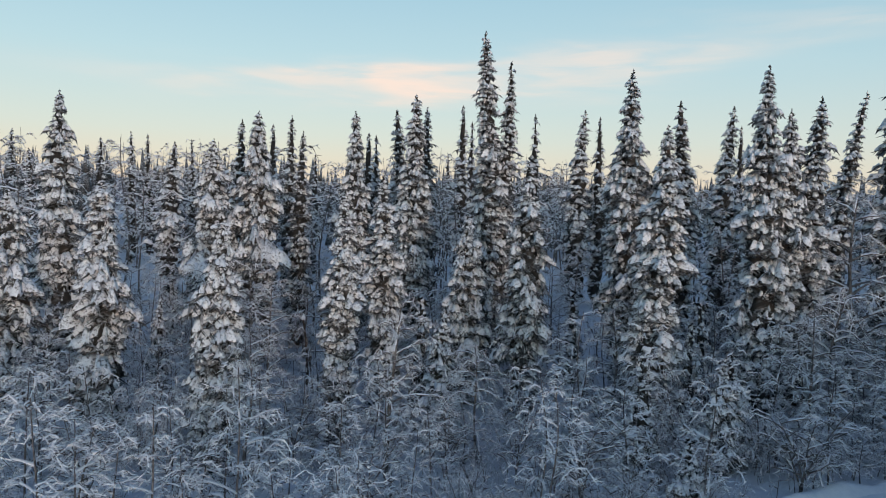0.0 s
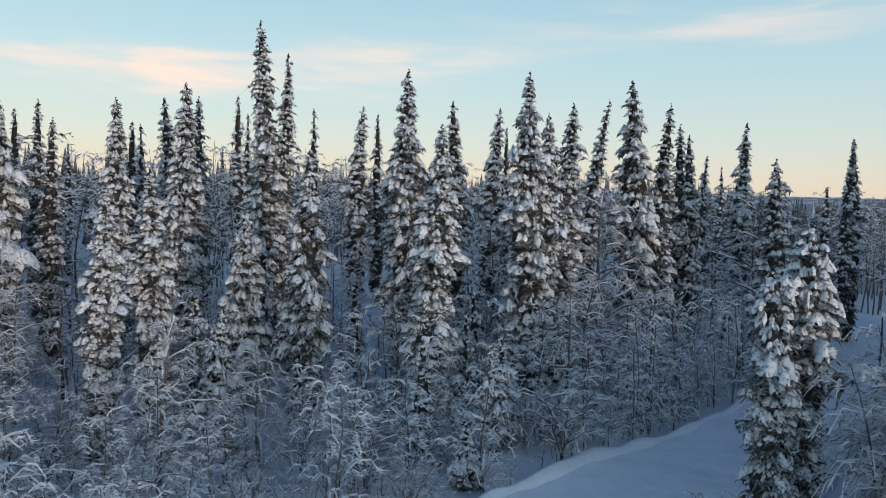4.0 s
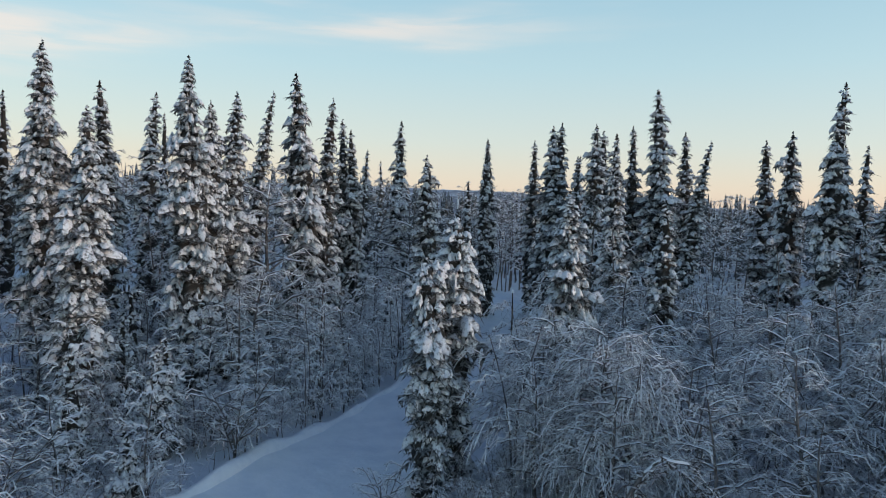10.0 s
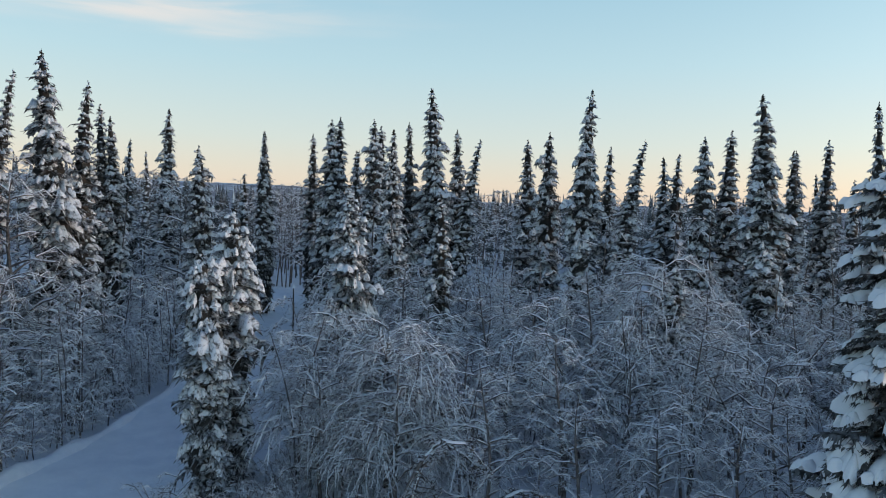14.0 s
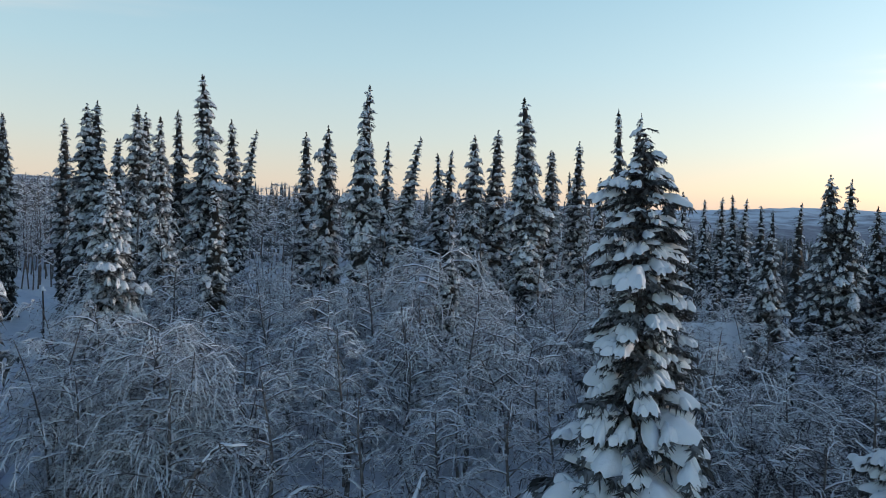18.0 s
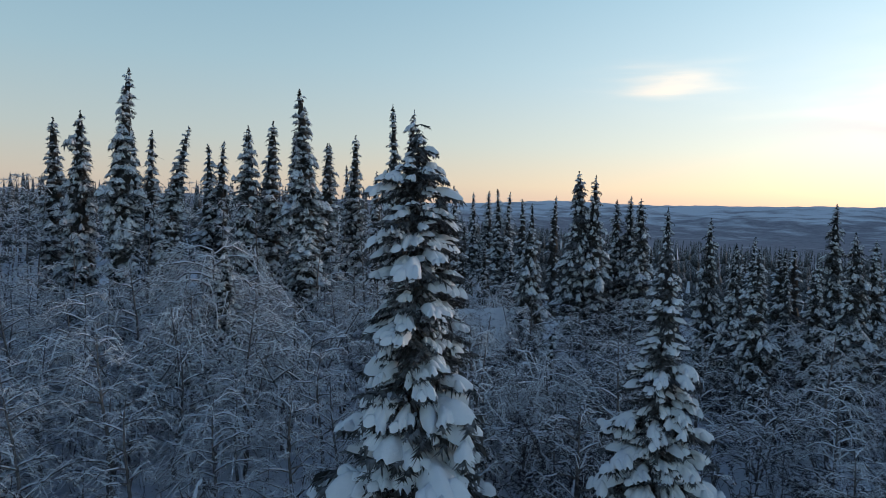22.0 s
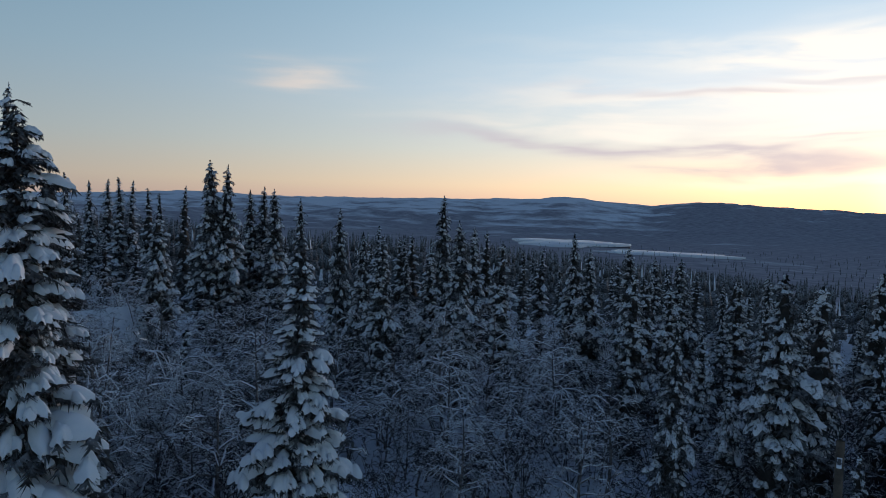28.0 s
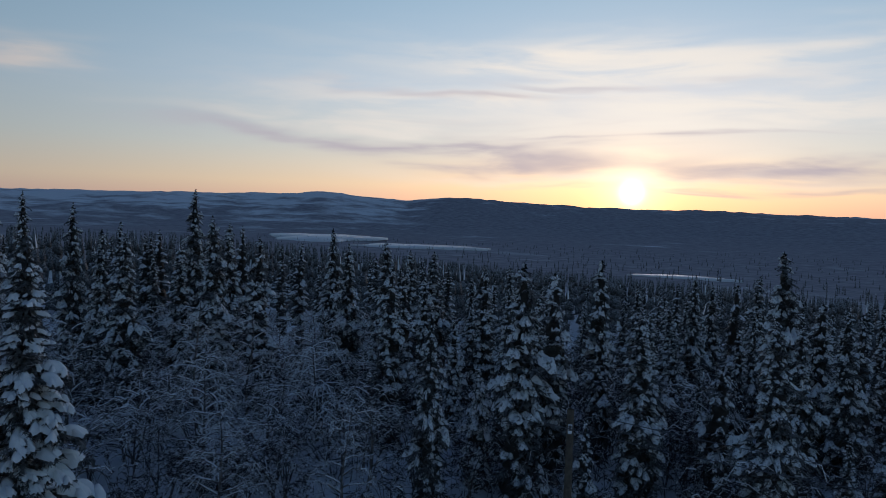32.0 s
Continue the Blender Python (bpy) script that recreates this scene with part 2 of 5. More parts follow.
LAND = ground_material()
ROAD = plain("packed_road_snow", [(0.3, (0.76, 0.80, 0.84)), (0.7, (0.88, 0.91, 0.93))], 0.8, 0.7, 3.0, 0.06)
ICE = plain("snow_on_ice", [(0.3, (0.74, 0.77, 0.82)), (0.7, (0.88, 0.89, 0.91))], 0.02, 0.6)


# ---- mesh helpers ----
def mesh_of(name, v, f, mats, slots=None, smooth=False):
    """A mesh from arrays of points and of triangles."""
    v, f = np.asarray(v, np.float32), np.asarray(f, np.int32)
    me = bpy.data.meshes.new(name)
    me.vertices.add(len(v))
    me.vertices.foreach_set("co", v.ravel())
    k = f.shape[1]
    me.loops.add(f.size)
    me.loops.foreach_set("vertex_index", f.ravel())
    me.polygons.add(len(f))
    me.polygons.foreach_set("loop_start", np.arange(0, f.size, k, dtype=np.int32))
    me.polygons.foreach_set("loop_total", np.full(len(f), k, np.int32))
    for m in mats:
        me.materials.append(m)
    if slots is not None:
        me.polygons.foreach_set("material_index", np.asarray(slots, np.int32))
    if smooth:
        me.polygons.foreach_set("use_smooth", np.ones(len(f), bool))
    me.update(calc_edges=True)
    return me


def join(parts):
    """Joins (points, triangles) pairs into one."""
    vs, fs, n = [], [], 0
    for v, f in parts:
        vs.append(v)
        fs.append(np.asarray(f) + n)
        n += len(v)
    return np.concatenate(vs), np.concatenate(fs)


def grid_tris(rows, cols, wrap=False):
    """Triangles of a grid of rows x cols points; wrap closes each row."""
    out = []
    last = cols if wrap else cols - 1
    for i in range(rows - 1):
        for j in range(last):
            a, b = i * cols + j, i * cols + (j + 1) % cols
            out += [(a, b, b + cols), (a, b + cols, a + cols)]
    return np.array(out, np.int32)


def tube(pts, radii, sides=5):
    """A tapered tube along points."""
    pts, radii = np.asarray(pts, float), np.asarray(radii, float)
    t = np.gradient(pts, axis=0)
    t /= np.linalg.norm(t, axis=1)[:, None] + 1e-9
    ref = np.where(abs(t[:, 2:3]) > 0.8, [[1.0, 0, 0]], [[0, 0, 1.0]])
    u = np.cross(t, ref)
    u /= np.linalg.norm(u, axis=1)[:, None] + 1e-9
    w = np.cross(t, u)
    a = np.arange(sides) * 2 * math.pi / sides
    ring = np.cos(a)[None, :, None] * u[:, None] + np.sin(a)[None, :, None] * w[:, None]
    return (pts[:, None] + ring * radii[:, None, None]).reshape(-1, 3), grid_tris(len(pts), sides, True)


def part(name, mesh, parent, label=""):
    ob = new(name, mesh)
    ob.parent = parent
    return tagged(ob, label)


# ---- lie of the land ----
def ramp_by(x, xs, ys):
    return np.interp(x, xs, ys)


def rolling(x, y, size, seed):
    """Soft rolling relief between -1 and 1."""
    k = 2 * math.pi / size
    return (np.sin(k * x + seed) * np.cos(k * 0.83 * y + 1.7 * seed) + 0.5 * np.sin(k * 2.1 * x - k * 1.3 * y + 2.3 * seed) + 0.25 * np.sin(k * 4.7 * y + k * 3.1 * x + seed)) / 1.75


def bearing_of(x, y):
    return np.degrees(np.arctan2(x, y))


def ground_z(x, y):
    x, y = np.asarray(x, float), np.asarray(y, float)
    d, b = np.hypot(x, y), bearing_of(x, y)
    s = ramp_by(b, (-180, -140, -100, -60, 20, 45, 80, 92, 100, 115, 150, 180), (-0.12, -0.06, 0.0, 0.07, 0.07, 0.035, 0.025, 0.0, -0.03, -0.06, -0.10, -0.12))
    out = np.maximum(d - 38, 0)
    z = np.where(s >= 0, 14 * (1 - np.exp(-s * out / 14)), -66 * (1 - np.exp(s * out / 66)))
    z = z + 0.35 * rolling(x, y, 23, 1.0) * np.clip((d - 12) / 20, 0, 1) + 0.12 * rolling(x, y, 5.1, 2.0)
    # far hills, by how high their crests stand over the level of the eye
    crest = ramp_by(b, (-180, -60, 40, 50, 55, 96, 100, 105, 113, 121, 127, 132, 134, 137, 141, 144, 148, 153, 158, 164, 170, 176, 180),
                    (0.0, 1.2, 1.5, 1.3, 0.5, 0.2, 0.36, 0.64, 0.43, 0.62, 0.66, 0.81, 0.94, 0.80, 0.52, 0.80, 0.74, 0.42, 0.30, 0.36, 0.20, 0.10, 0.0))
    top = 12 + 4000 * np.tan(np.radians(crest)) + 9 * rolling(x, y, 520, 3.0) + 4 * rolling(x, y, 190, 5.0)
    k = np.clip((d - 1900) / 2100, 0, 1)
    k = k * k * (3 - 2 * k)
    lump = 20 * rolling(x, y, 800, 4.0) * np.clip((d - 1500) / 900, 0, 1) * np.clip((4000 - d) / 900, 0, 1)
    return z * (1 - k) + top * k + lump * (0.3 + 0.7 * k)


def at(bearing, d):
    b = radians(bearing)
    return d * math.sin(b), d * math.cos(b)


def build_ground():
    near_rings = np.linspace(0.0, 120, 75)[1:]
    far_rings = 120 * (4900 / 120) ** (np.linspace(0, 1, 100)[1:])
    rings = np.concatenate([[0.0], near_rings, far_rings])
    cols = 720
    a = np.arange(cols) * 2 * math.pi / cols
    x, y = rings[:, None] * np.sin(a), rings[:, None] * np.cos(a)
    z = ground_z(x, y)
    v = np.stack([x, y, z], -1).reshape(-1, 3)
    i, j = np.meshgrid(np.arange(len(rings) - 1), np.arange(cols), indexing="ij")
    p, q = i * cols + j, i * cols + (j + 1) % cols
    f = np.stack([p, p + cols, q + cols, q], -1).reshape(-1, 4)
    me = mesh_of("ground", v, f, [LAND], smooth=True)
    d, b = np.hypot(v[:, 0], v[:, 1]), bearing_of(v[:, 0], v[:, 1])
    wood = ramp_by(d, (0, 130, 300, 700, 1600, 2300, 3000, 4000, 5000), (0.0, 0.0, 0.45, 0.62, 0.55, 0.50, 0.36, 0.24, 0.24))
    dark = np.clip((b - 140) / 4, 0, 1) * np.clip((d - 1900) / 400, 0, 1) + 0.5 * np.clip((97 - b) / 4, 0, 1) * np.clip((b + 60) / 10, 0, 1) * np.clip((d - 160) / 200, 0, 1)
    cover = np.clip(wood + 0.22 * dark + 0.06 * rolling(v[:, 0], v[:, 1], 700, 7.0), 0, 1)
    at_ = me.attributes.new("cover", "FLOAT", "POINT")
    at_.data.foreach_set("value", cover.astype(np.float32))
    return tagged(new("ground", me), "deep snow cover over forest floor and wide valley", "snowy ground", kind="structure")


# The road: a snowed-over track that comes by, bends and runs off between the trees.
ROAD_LINE = [(-60, -11.5), (-30, 4.0), (1, 18.3), (14.3, 24.0), (26.2, 29.3), (37.2, 34.3), (47.5, 40.5), (56.5, 49.5), (61, 60.0), (60, 73.0), (54, 87.0), (44, 102.0)]
ROAD_HALF = 3.6


def smooth_line(pts, step=1.0):
    """A smooth curve through points, at even steps."""
    p = np.array(pts, float)
    p = np.concatenate([[2 * p[0] - p[1]], p, [2 * p[-1] - p[-2]]])
    out = []
    for i in range(1, len(p) - 2):
        n = max(2, int(np.linalg.norm(p[i + 1] - p[i]) / step))
        for t in np.arange(n) / n:
            out.append(0.5 * (2 * p[i] + (p[i + 1] - p[i - 1]) * t + (2 * p[i - 1] - 5 * p[i] + 4 * p[i + 1] - p[i + 2]) * t * t + (3 * p[i] - p[i - 1] - 3 * p[i + 1] + p[i + 2]) * t ** 3))
    return np.array(out)


ROAD_PATH = smooth_line(ROAD_LINE)


def road_gap(x, y):
    """Distance to the middle of the road."""
    x, y = np.asarray(x, float), np.asarray(y, float)
    best = np.full(x.shape, 1e9)
    for px, py in ROAD_PATH[::2]:
        best = np.minimum(best, np.hypot(x - px, y - py))
    return best


ground = build_ground()


def build_road():
    p = ROAD_PATH
    t = np.gradient(p, axis=0)
    t /= np.linalg.norm(t, axis=1)[:, None]
    n = np.stack([-t[:, 1], t[:, 0]], 1)
    s = np.linspace(-1, 1, 17)
    wide = ROAD_HALF + 0.12 * np.sin(np.arange(len(p)) * 0.6)
    q = p[:, None] + n[:, None] * (s[None, :, None] * wide[:, None, None])
    mid = ground_z(p[:, 0], p[:, 1])
    rut = -0.05 * (np.exp(-((abs(s) - 0.28) / 0.08) ** 2)) + 0.16 * np.clip((abs(s) - 0.72) / 0.28, 0, 1) ** 1.5
    z = np.maximum(mid[:, None], ground_z(q[..., 0], q[..., 1])) + 0.10 + rut[None] + 0.02 * rolling(q[..., 0], q[..., 1], 2.3, 1.0)
    v = np.concatenate([q, z[..., None]], -1).reshape(-1, 3)
    ob = new("road", mesh_of("road", v, grid_tris(len(p), 17), [ROAD], smooth=True))
    return tagged(ob, "snow-packed forest road with shallow wheel tracks", "snowy road", kind="structure")


build_road()


def snow_bank(side):
    """The ridge of ploughed snow along one edge of the road."""
    p = ROAD_PATH
    t = np.gradient(p, axis=0)
    t /= np.linalg.norm(t, axis=1)[:, None]
    n = np.stack([-t[:, 1], t[:, 0]], 1) * side
    s = np.linspace(0, 1, 9)
    k = np.arange(len(p))
    wide = 1.25 + 0.25 * np.sin(k * 0.37 + side) + 0.15 * np.sin(k * 1.13)
    tall = 0.52 + 0.10 * np.sin(k * 0.53 + 2 * side) + 0.07 * np.sin(k * 1.7)
    q = p[:, None] + n[:, None] * (ROAD_HALF - 0.35 + s[None, :, None] * wide[:, None, None])
    z = ground_z(q[..., 0], q[..., 1]) - 0.1 + (tall[:, None] + 0.1) * np.sin(math.pi * s[None]) ** 0.8 + 0.05 * rolling(q[..., 0], q[..., 1], 1.1, 4.0) * np.sin(math.pi * s[None])
    v = np.concatenate([q, z[..., None]], -1).reshape(-1, 3)
    tagged(new("snow_bank", mesh_of("snow_bank", v, grid_tris(len(p), 9), [SNOW], smooth=True)), "low ridge of ploughed snow along the road edge", "snow bank", kind="structure")


snow_bank(1)
snow_bank(-1)


def lake(bearing0, bearing1, d0, d1, seed):
    """A frozen, snow-covered lake lying in the valley woods."""
    rng = np.random.default_rng(seed)
    k = 48
    a = np.arange(k) * 2 * math.pi / k
    wob = 1 + 0.18 * np.sin(3 * a + seed) + 0.10 * np.sin(5 * a + 2 * seed) + 0.06 * rng.standard_normal(k)
    b = (bearing0 + bearing1) / 2 + (bearing1 - bearing0) / 2 * np.cos(a) * wob
    d = (d0 + d1) / 2 + (d1 - d0) / 2 * np.sin(a) * wob
    x, y = d * np.sin(np.radians(b)), d * np.cos(np.radians(b))
    top = float(np.max(ground_z(x, y))) + 0.6
    v = np.concatenate([np.stack([x, y, np.full(k, top)], 1), np.stack([x, y, np.full(k, top - 3)], 1), [[x.mean(), y.mean(), top]]])
    f = [(j, (j + 1) % k, 2 * k) for j in range(k)] + [(j, j + k, (j + 1) % k) for j in range(k)] + [((j + 1) % k, j + k, (j + 1) % k + k) for j in range(k)]
    tagged(new("lake", mesh_of("lake", v, f, [ICE])), "frozen lake under white snow among dark valley woods", "lake", kind="structure")


lake(130.4, 138.6, 1250, 1560, 1)
lake(137.0, 146.8, 1080, 1180, 2)
lake(159.0, 166.5, 626, 650, 3)


# ---- spruces ----
def clump(rng, centre, axis, long, wide, high):
    """A small uneven lump of snow, long along axis, open beneath."""
    side = np.cross([0, 0, 1.0], axis)
    side /= np.linalg.norm(side) + 1e-9
    top = np.cross(axis, side)
    a = np.arange(5) * 1.2566 + rng.uniform(0, 6.28)
    v = [centre + top * high * rng.uniform(0.8, 1.2)]
    for ring, lift in ((0.72, 0.62), (1.0, -0.25)):
        for k in a:
            j = rng.uniform(0.75, 1.2)
            v.append(centre + axis * long * ring * math.cos(k) * j + side * wide * ring * math.sin(k) * j + top * high * lift * rng.uniform(0.7, 1.3))
    f = []
    for i in range(5):
        n = (i + 1) % 5
        f += [(0, 1 + i, 1 + n), (1 + i, 6 + i, 6 + n), (1 + i, 6 + n, 1 + n)]
    return np.array(v), np.array(f, np.int32)


def ridge(rng, line, wide, high, cols=4, sag=0.5, rough=0.28):
    """An uneven rounded ridge of snow lying along a line, its edges hanging down."""
    n = len(line)
    t = np.gradient(line, axis=0)
    side = np.stack([-t[:, 1], t[:, 0], 0 * t[:, 0]], 1)
    side /= np.linalg.norm(side, axis=1)[:, None] + 1e-9
    k = np.linspace(0, 1, n)
    full = (np.maximum(0.38, np.sqrt(np.maximum(0, 1 - abs(2 * k - 1) ** 2.8))) * (1 + 0.8 * rough * np.sin(k * 9 + rng.uniform(0, 6.28))))[:, None]
    q = np.linspace(-1, 1, cols)[None, :]
    w = wide * full * rng.uniform(1 - rough, 1 + rough, (n, cols)) * q
    z = high * full * (1 - q * q) * rng.uniform(1 - rough, 1 + rough, (n, cols)) - sag * abs(w) * rng.uniform(0.6, 1.4, (n, cols))
    v = line[:, None] + side[:, None] * w[..., None]
    v[..., 2] += z
    return v.reshape(-1, 3), grid_tris(n, cols)


def bough(rng, fine, heavy):
    """One snow-laden bough of length 1 along +x: (needles, snow) as points and triangles."""
    droop, up0 = rng.uniform(0.28, 0.66), rng.uniform(0.05, 0.30)
    st = 6 if fine else 4
    s = np.linspace(0, 1, st)
    line = np.stack([s * (1 - 0.12 * droop * s), 0.14 * rng.uniform(-1, 1) * s ** 2, up0 * s - droop * s ** 1.7], 1)

    def on(u):
        return np.array([np.interp(u, s, line[:, k]) for k in range(3)])

    arms = [(0.16, 1.04, 0.0)]
    if fine:
        first = rng.choice([-1, 1])
        arms += [(rng.uniform(0.25, 0.45), rng.uniform(0.42, 0.60), first * rng.uniform(0.5, 0.95)), (rng.uniform(0.35, 0.6), rng.uniform(0.32, 0.5), -first * rng.uniform(0.5, 0.95))]
    v, f, white = [], [], []
    for number, (u0, reach, turn) in enumerate(arms):
        if number == 0:
            path = np.array([on(min(1, u0 + (reach - u0) * k)) for k in np.linspace(0, 1, 5 if fine else 4)])
        else:
            k = np.linspace(0, 1, 4)
            path = on(u0) + np.stack([reach * k * math.cos(turn), reach * k * math.sin(turn), reach * (0.02 - droop * (0.4 + u0) * k ** 1.5)], 1)
        wide = rng.uniform(0.13, 0.21) if fine else rng.uniform(0.26, 0.40)
        # needles: a ragged fringe that hangs under the snow on both sides, and a tip
        n = 4 if fine else 3
        d = path[-1] - path[0]
        head = math.atan2(d[1], d[0])
        for side in (-1, 1):
            for i in range(n):
                q = (i + rng.uniform(0.1, 0.9)) / n * (len(path) - 1)
                j = min(len(path) - 2, int(q))
                c = path[j] + (path[j + 1] - path[j]) * (q - j)
                along = (path[j + 1] - path[j]) * rng.uniform(0.30, 0.55)
                a = head + side * rng.uniform(0.5, 1.4)
                w = wide * rng.uniform(1.0, 2.0)
                k = len(v)
                v += [c - along, c + along, c + [w * math.cos(a), w * math.sin(a), -w * rng.uniform(0.2, 1.1)]]
                f.append((k, k + 1, k + 2))
        k = len(v)
        e = path[-1] - path[-2]
        y = np.array([-math.sin(head), math.cos(head), 0]) * wide * 0.5
        v += [path[-2] - y, path[-2] + y, path[-1] + e * 0.35]
        f.append((k, k + 1, k + 2))
        # snow: short uneven pads with gaps between them
        if fine and number == 0:
            cut = rng.uniform(0.40, 0.62)
            lo = np.array([on(k) for k in np.linspace(0.22, cut - 0.05, 4)])
            hi = np.array([on(k) for k in np.linspace(cut + 0.06, 0.98, 5)])
            pads = [hi] + ([lo] if rng.uniform() < 0.30 + 0.4 * heavy else [])
        else:
            pads = [path] if number == 0 or rng.uniform() < 0.25 + 0.5 * heavy else []
        for q in pads:
            white.append(ridge(rng, q + [0, rng.uniform(-0.05, 0.05), 0.03], wide * (0.48 + 0.30 * heavy) * rng.uniform(0.7, 1.25), (0.11 + 0.15 * heavy) * rng.uniform(0.6, 1.35), 5 if fine else 3, 0.30))
    return (np.array(v), np.array(f, np.int32)), join(white)


def spruce_parts(seed, h, r, step, per, fine, bare=0.06, spire=0.32, lean=0.0, gap=0.0, heavy=0.8, miss=0.10, power=0.8):
    """Trunk, needles and snow of a narrow spruce of height h and crown radius r."""
    rng = np.random.default_rng(seed)
    zz = np.linspace(0, 1, 9)
    bend = lean * zz ** 2 + 0.010 * h * np.sin(zz * 5 + seed) * zz
    ybend = 0.6 * bend * math.sin(seed)
    trunk = tube(np.stack([bend, ybend, zz * h * 0.985], 1), 0.010 * h * (1 - zz) ** 0.9 + 0.010, 7 if fine else 4)
    needles, snow = [], []
    variants = [bough(rng, fine, heavy) for _ in range(14)]
    z = bare * h
    phase = rng.uniform(0, 6.28, 4)
    while z < h * 0.975:
        u = z / h
        prof = min(1.0, 0.09 + 0.91 * ((1 - u) / spire) ** power) * (0.62 + 0.38 * min(1, u * 2.2))
        prof *= 1 + 0.16 * math.sin(u * 29 + phase[0]) * math.sin(u * 13 + phase[1]) + 0.07 * math.sin(u * 71 + phase[2])
        n = max(4, int(round(per * (0.50 + 0.50 * prof))))
        start = rng.uniform(0, 6.28)
        ox, oy = np.interp(u, zz, bend), np.interp(u, zz, ybend)
        for i in range(n):
            if rng.uniform() < gap:
                continue
            a = start + (i + rng.uniform(-0.3, 0.3)) * 6.283 / n
            lobe = 1 + 0.20 * math.sin(a * 2 + u * 17 + phase[3])
            ln = r * prof * lobe * (rng.uniform(0.42, 0.92) if rng.uniform() > 0.08 else rng.uniform(0.9, 1.2)) + 0.07
            (nv, nf), (sv, sf) = variants[rng.integers(len(variants))]
            c, sn = math.cos(a), math.sin(a)
            # short boughs keep full pads, so that the top stays thick with snow
            wide = ln ** 0.8 * rng.uniform(1.0, 1.4)
            zs = ln ** 0.9 * rng.uniform(0.75, 1.2)
            dz = rng.uniform(-0.5, 0.5) * step
            for (vv, ff), out in (((nv, nf), needles), ((sv, sf), snow)):
                if out is snow and rng.uniform() < miss:
                    continue
                x, y = vv[:, 0] * ln, vv[:, 1] * wide
                out.append((np.stack([ox + x * c - y * sn, oy + x * sn + y * c, z + dz + vv[:, 2] * zs], 1), ff))
        z += step * (0.40 + 0.60 * prof) * rng.uniform(0.85, 1.15)
    # the leader: a thin shoot with a few short tufts
    top = np.array([bend[-1], ybend[-1], h])
    tuft = []
    for k in range(16):
        a, q = rng.uniform(0, 6.28), rng.uniform(0, 1)
        c = top - [0, 0, 0.03 * h * q]
        w = 0.07 + 0.20 * q
        tuft += [c + [0, 0, 0.10], c - [0, 0, 0.06], c + [w * math.cos(a), w * math.sin(a), rng.uniform(-0.12, 0.10)]]
    tuft += [top + [0.03, 0, -0.3], top + [-0.03, 0, -0.3], top + [0, 0, 0.10]]
    needles.append((np.array(tuft), np.arange(len(tuft), dtype=np.int32).reshape(-1, 3)))
    for k in range(4):
        c = top + [rng.uniform(-0.07, 0.07), rng.uniform(-0.07, 0.07), -h * (0.006 + 0.012 * k)]
        snow.append(clump(rng, c, np.array([0.0, 0.6, 0.8]), 0.07 + 0.03 * k, 0.05 + 0.03 * k, 0.09))
    # dense inner needles round the trunk, ragged
    rows, cols = (int(h / 0.35), 9) if fine else (int(h / 0.8), 6)
    core = []
    for i in range(rows):
        u = bare * 0.8 + (0.96 - bare * 0.8) * i / (rows - 1)
        prof = min(1.0, ((1 - u) / spire) ** power)
        for j in range(cols):
            q = r * prof * rng.uniform(0.10, 0.62) + 0.02
            a = 6.283 * (j + 0.5 * (i % 2)) / cols
            core.append((np.interp(u, zz, bend) + q * math.cos(a), np.interp(u, zz, ybend) + q * math.sin(a), u * h - 0.4 * q + rng.uniform(-.3, .3) * h / rows))
    needles.append((np.array(core), grid_tris(rows, cols, True)))
    return trunk, join(needles), join(snow)


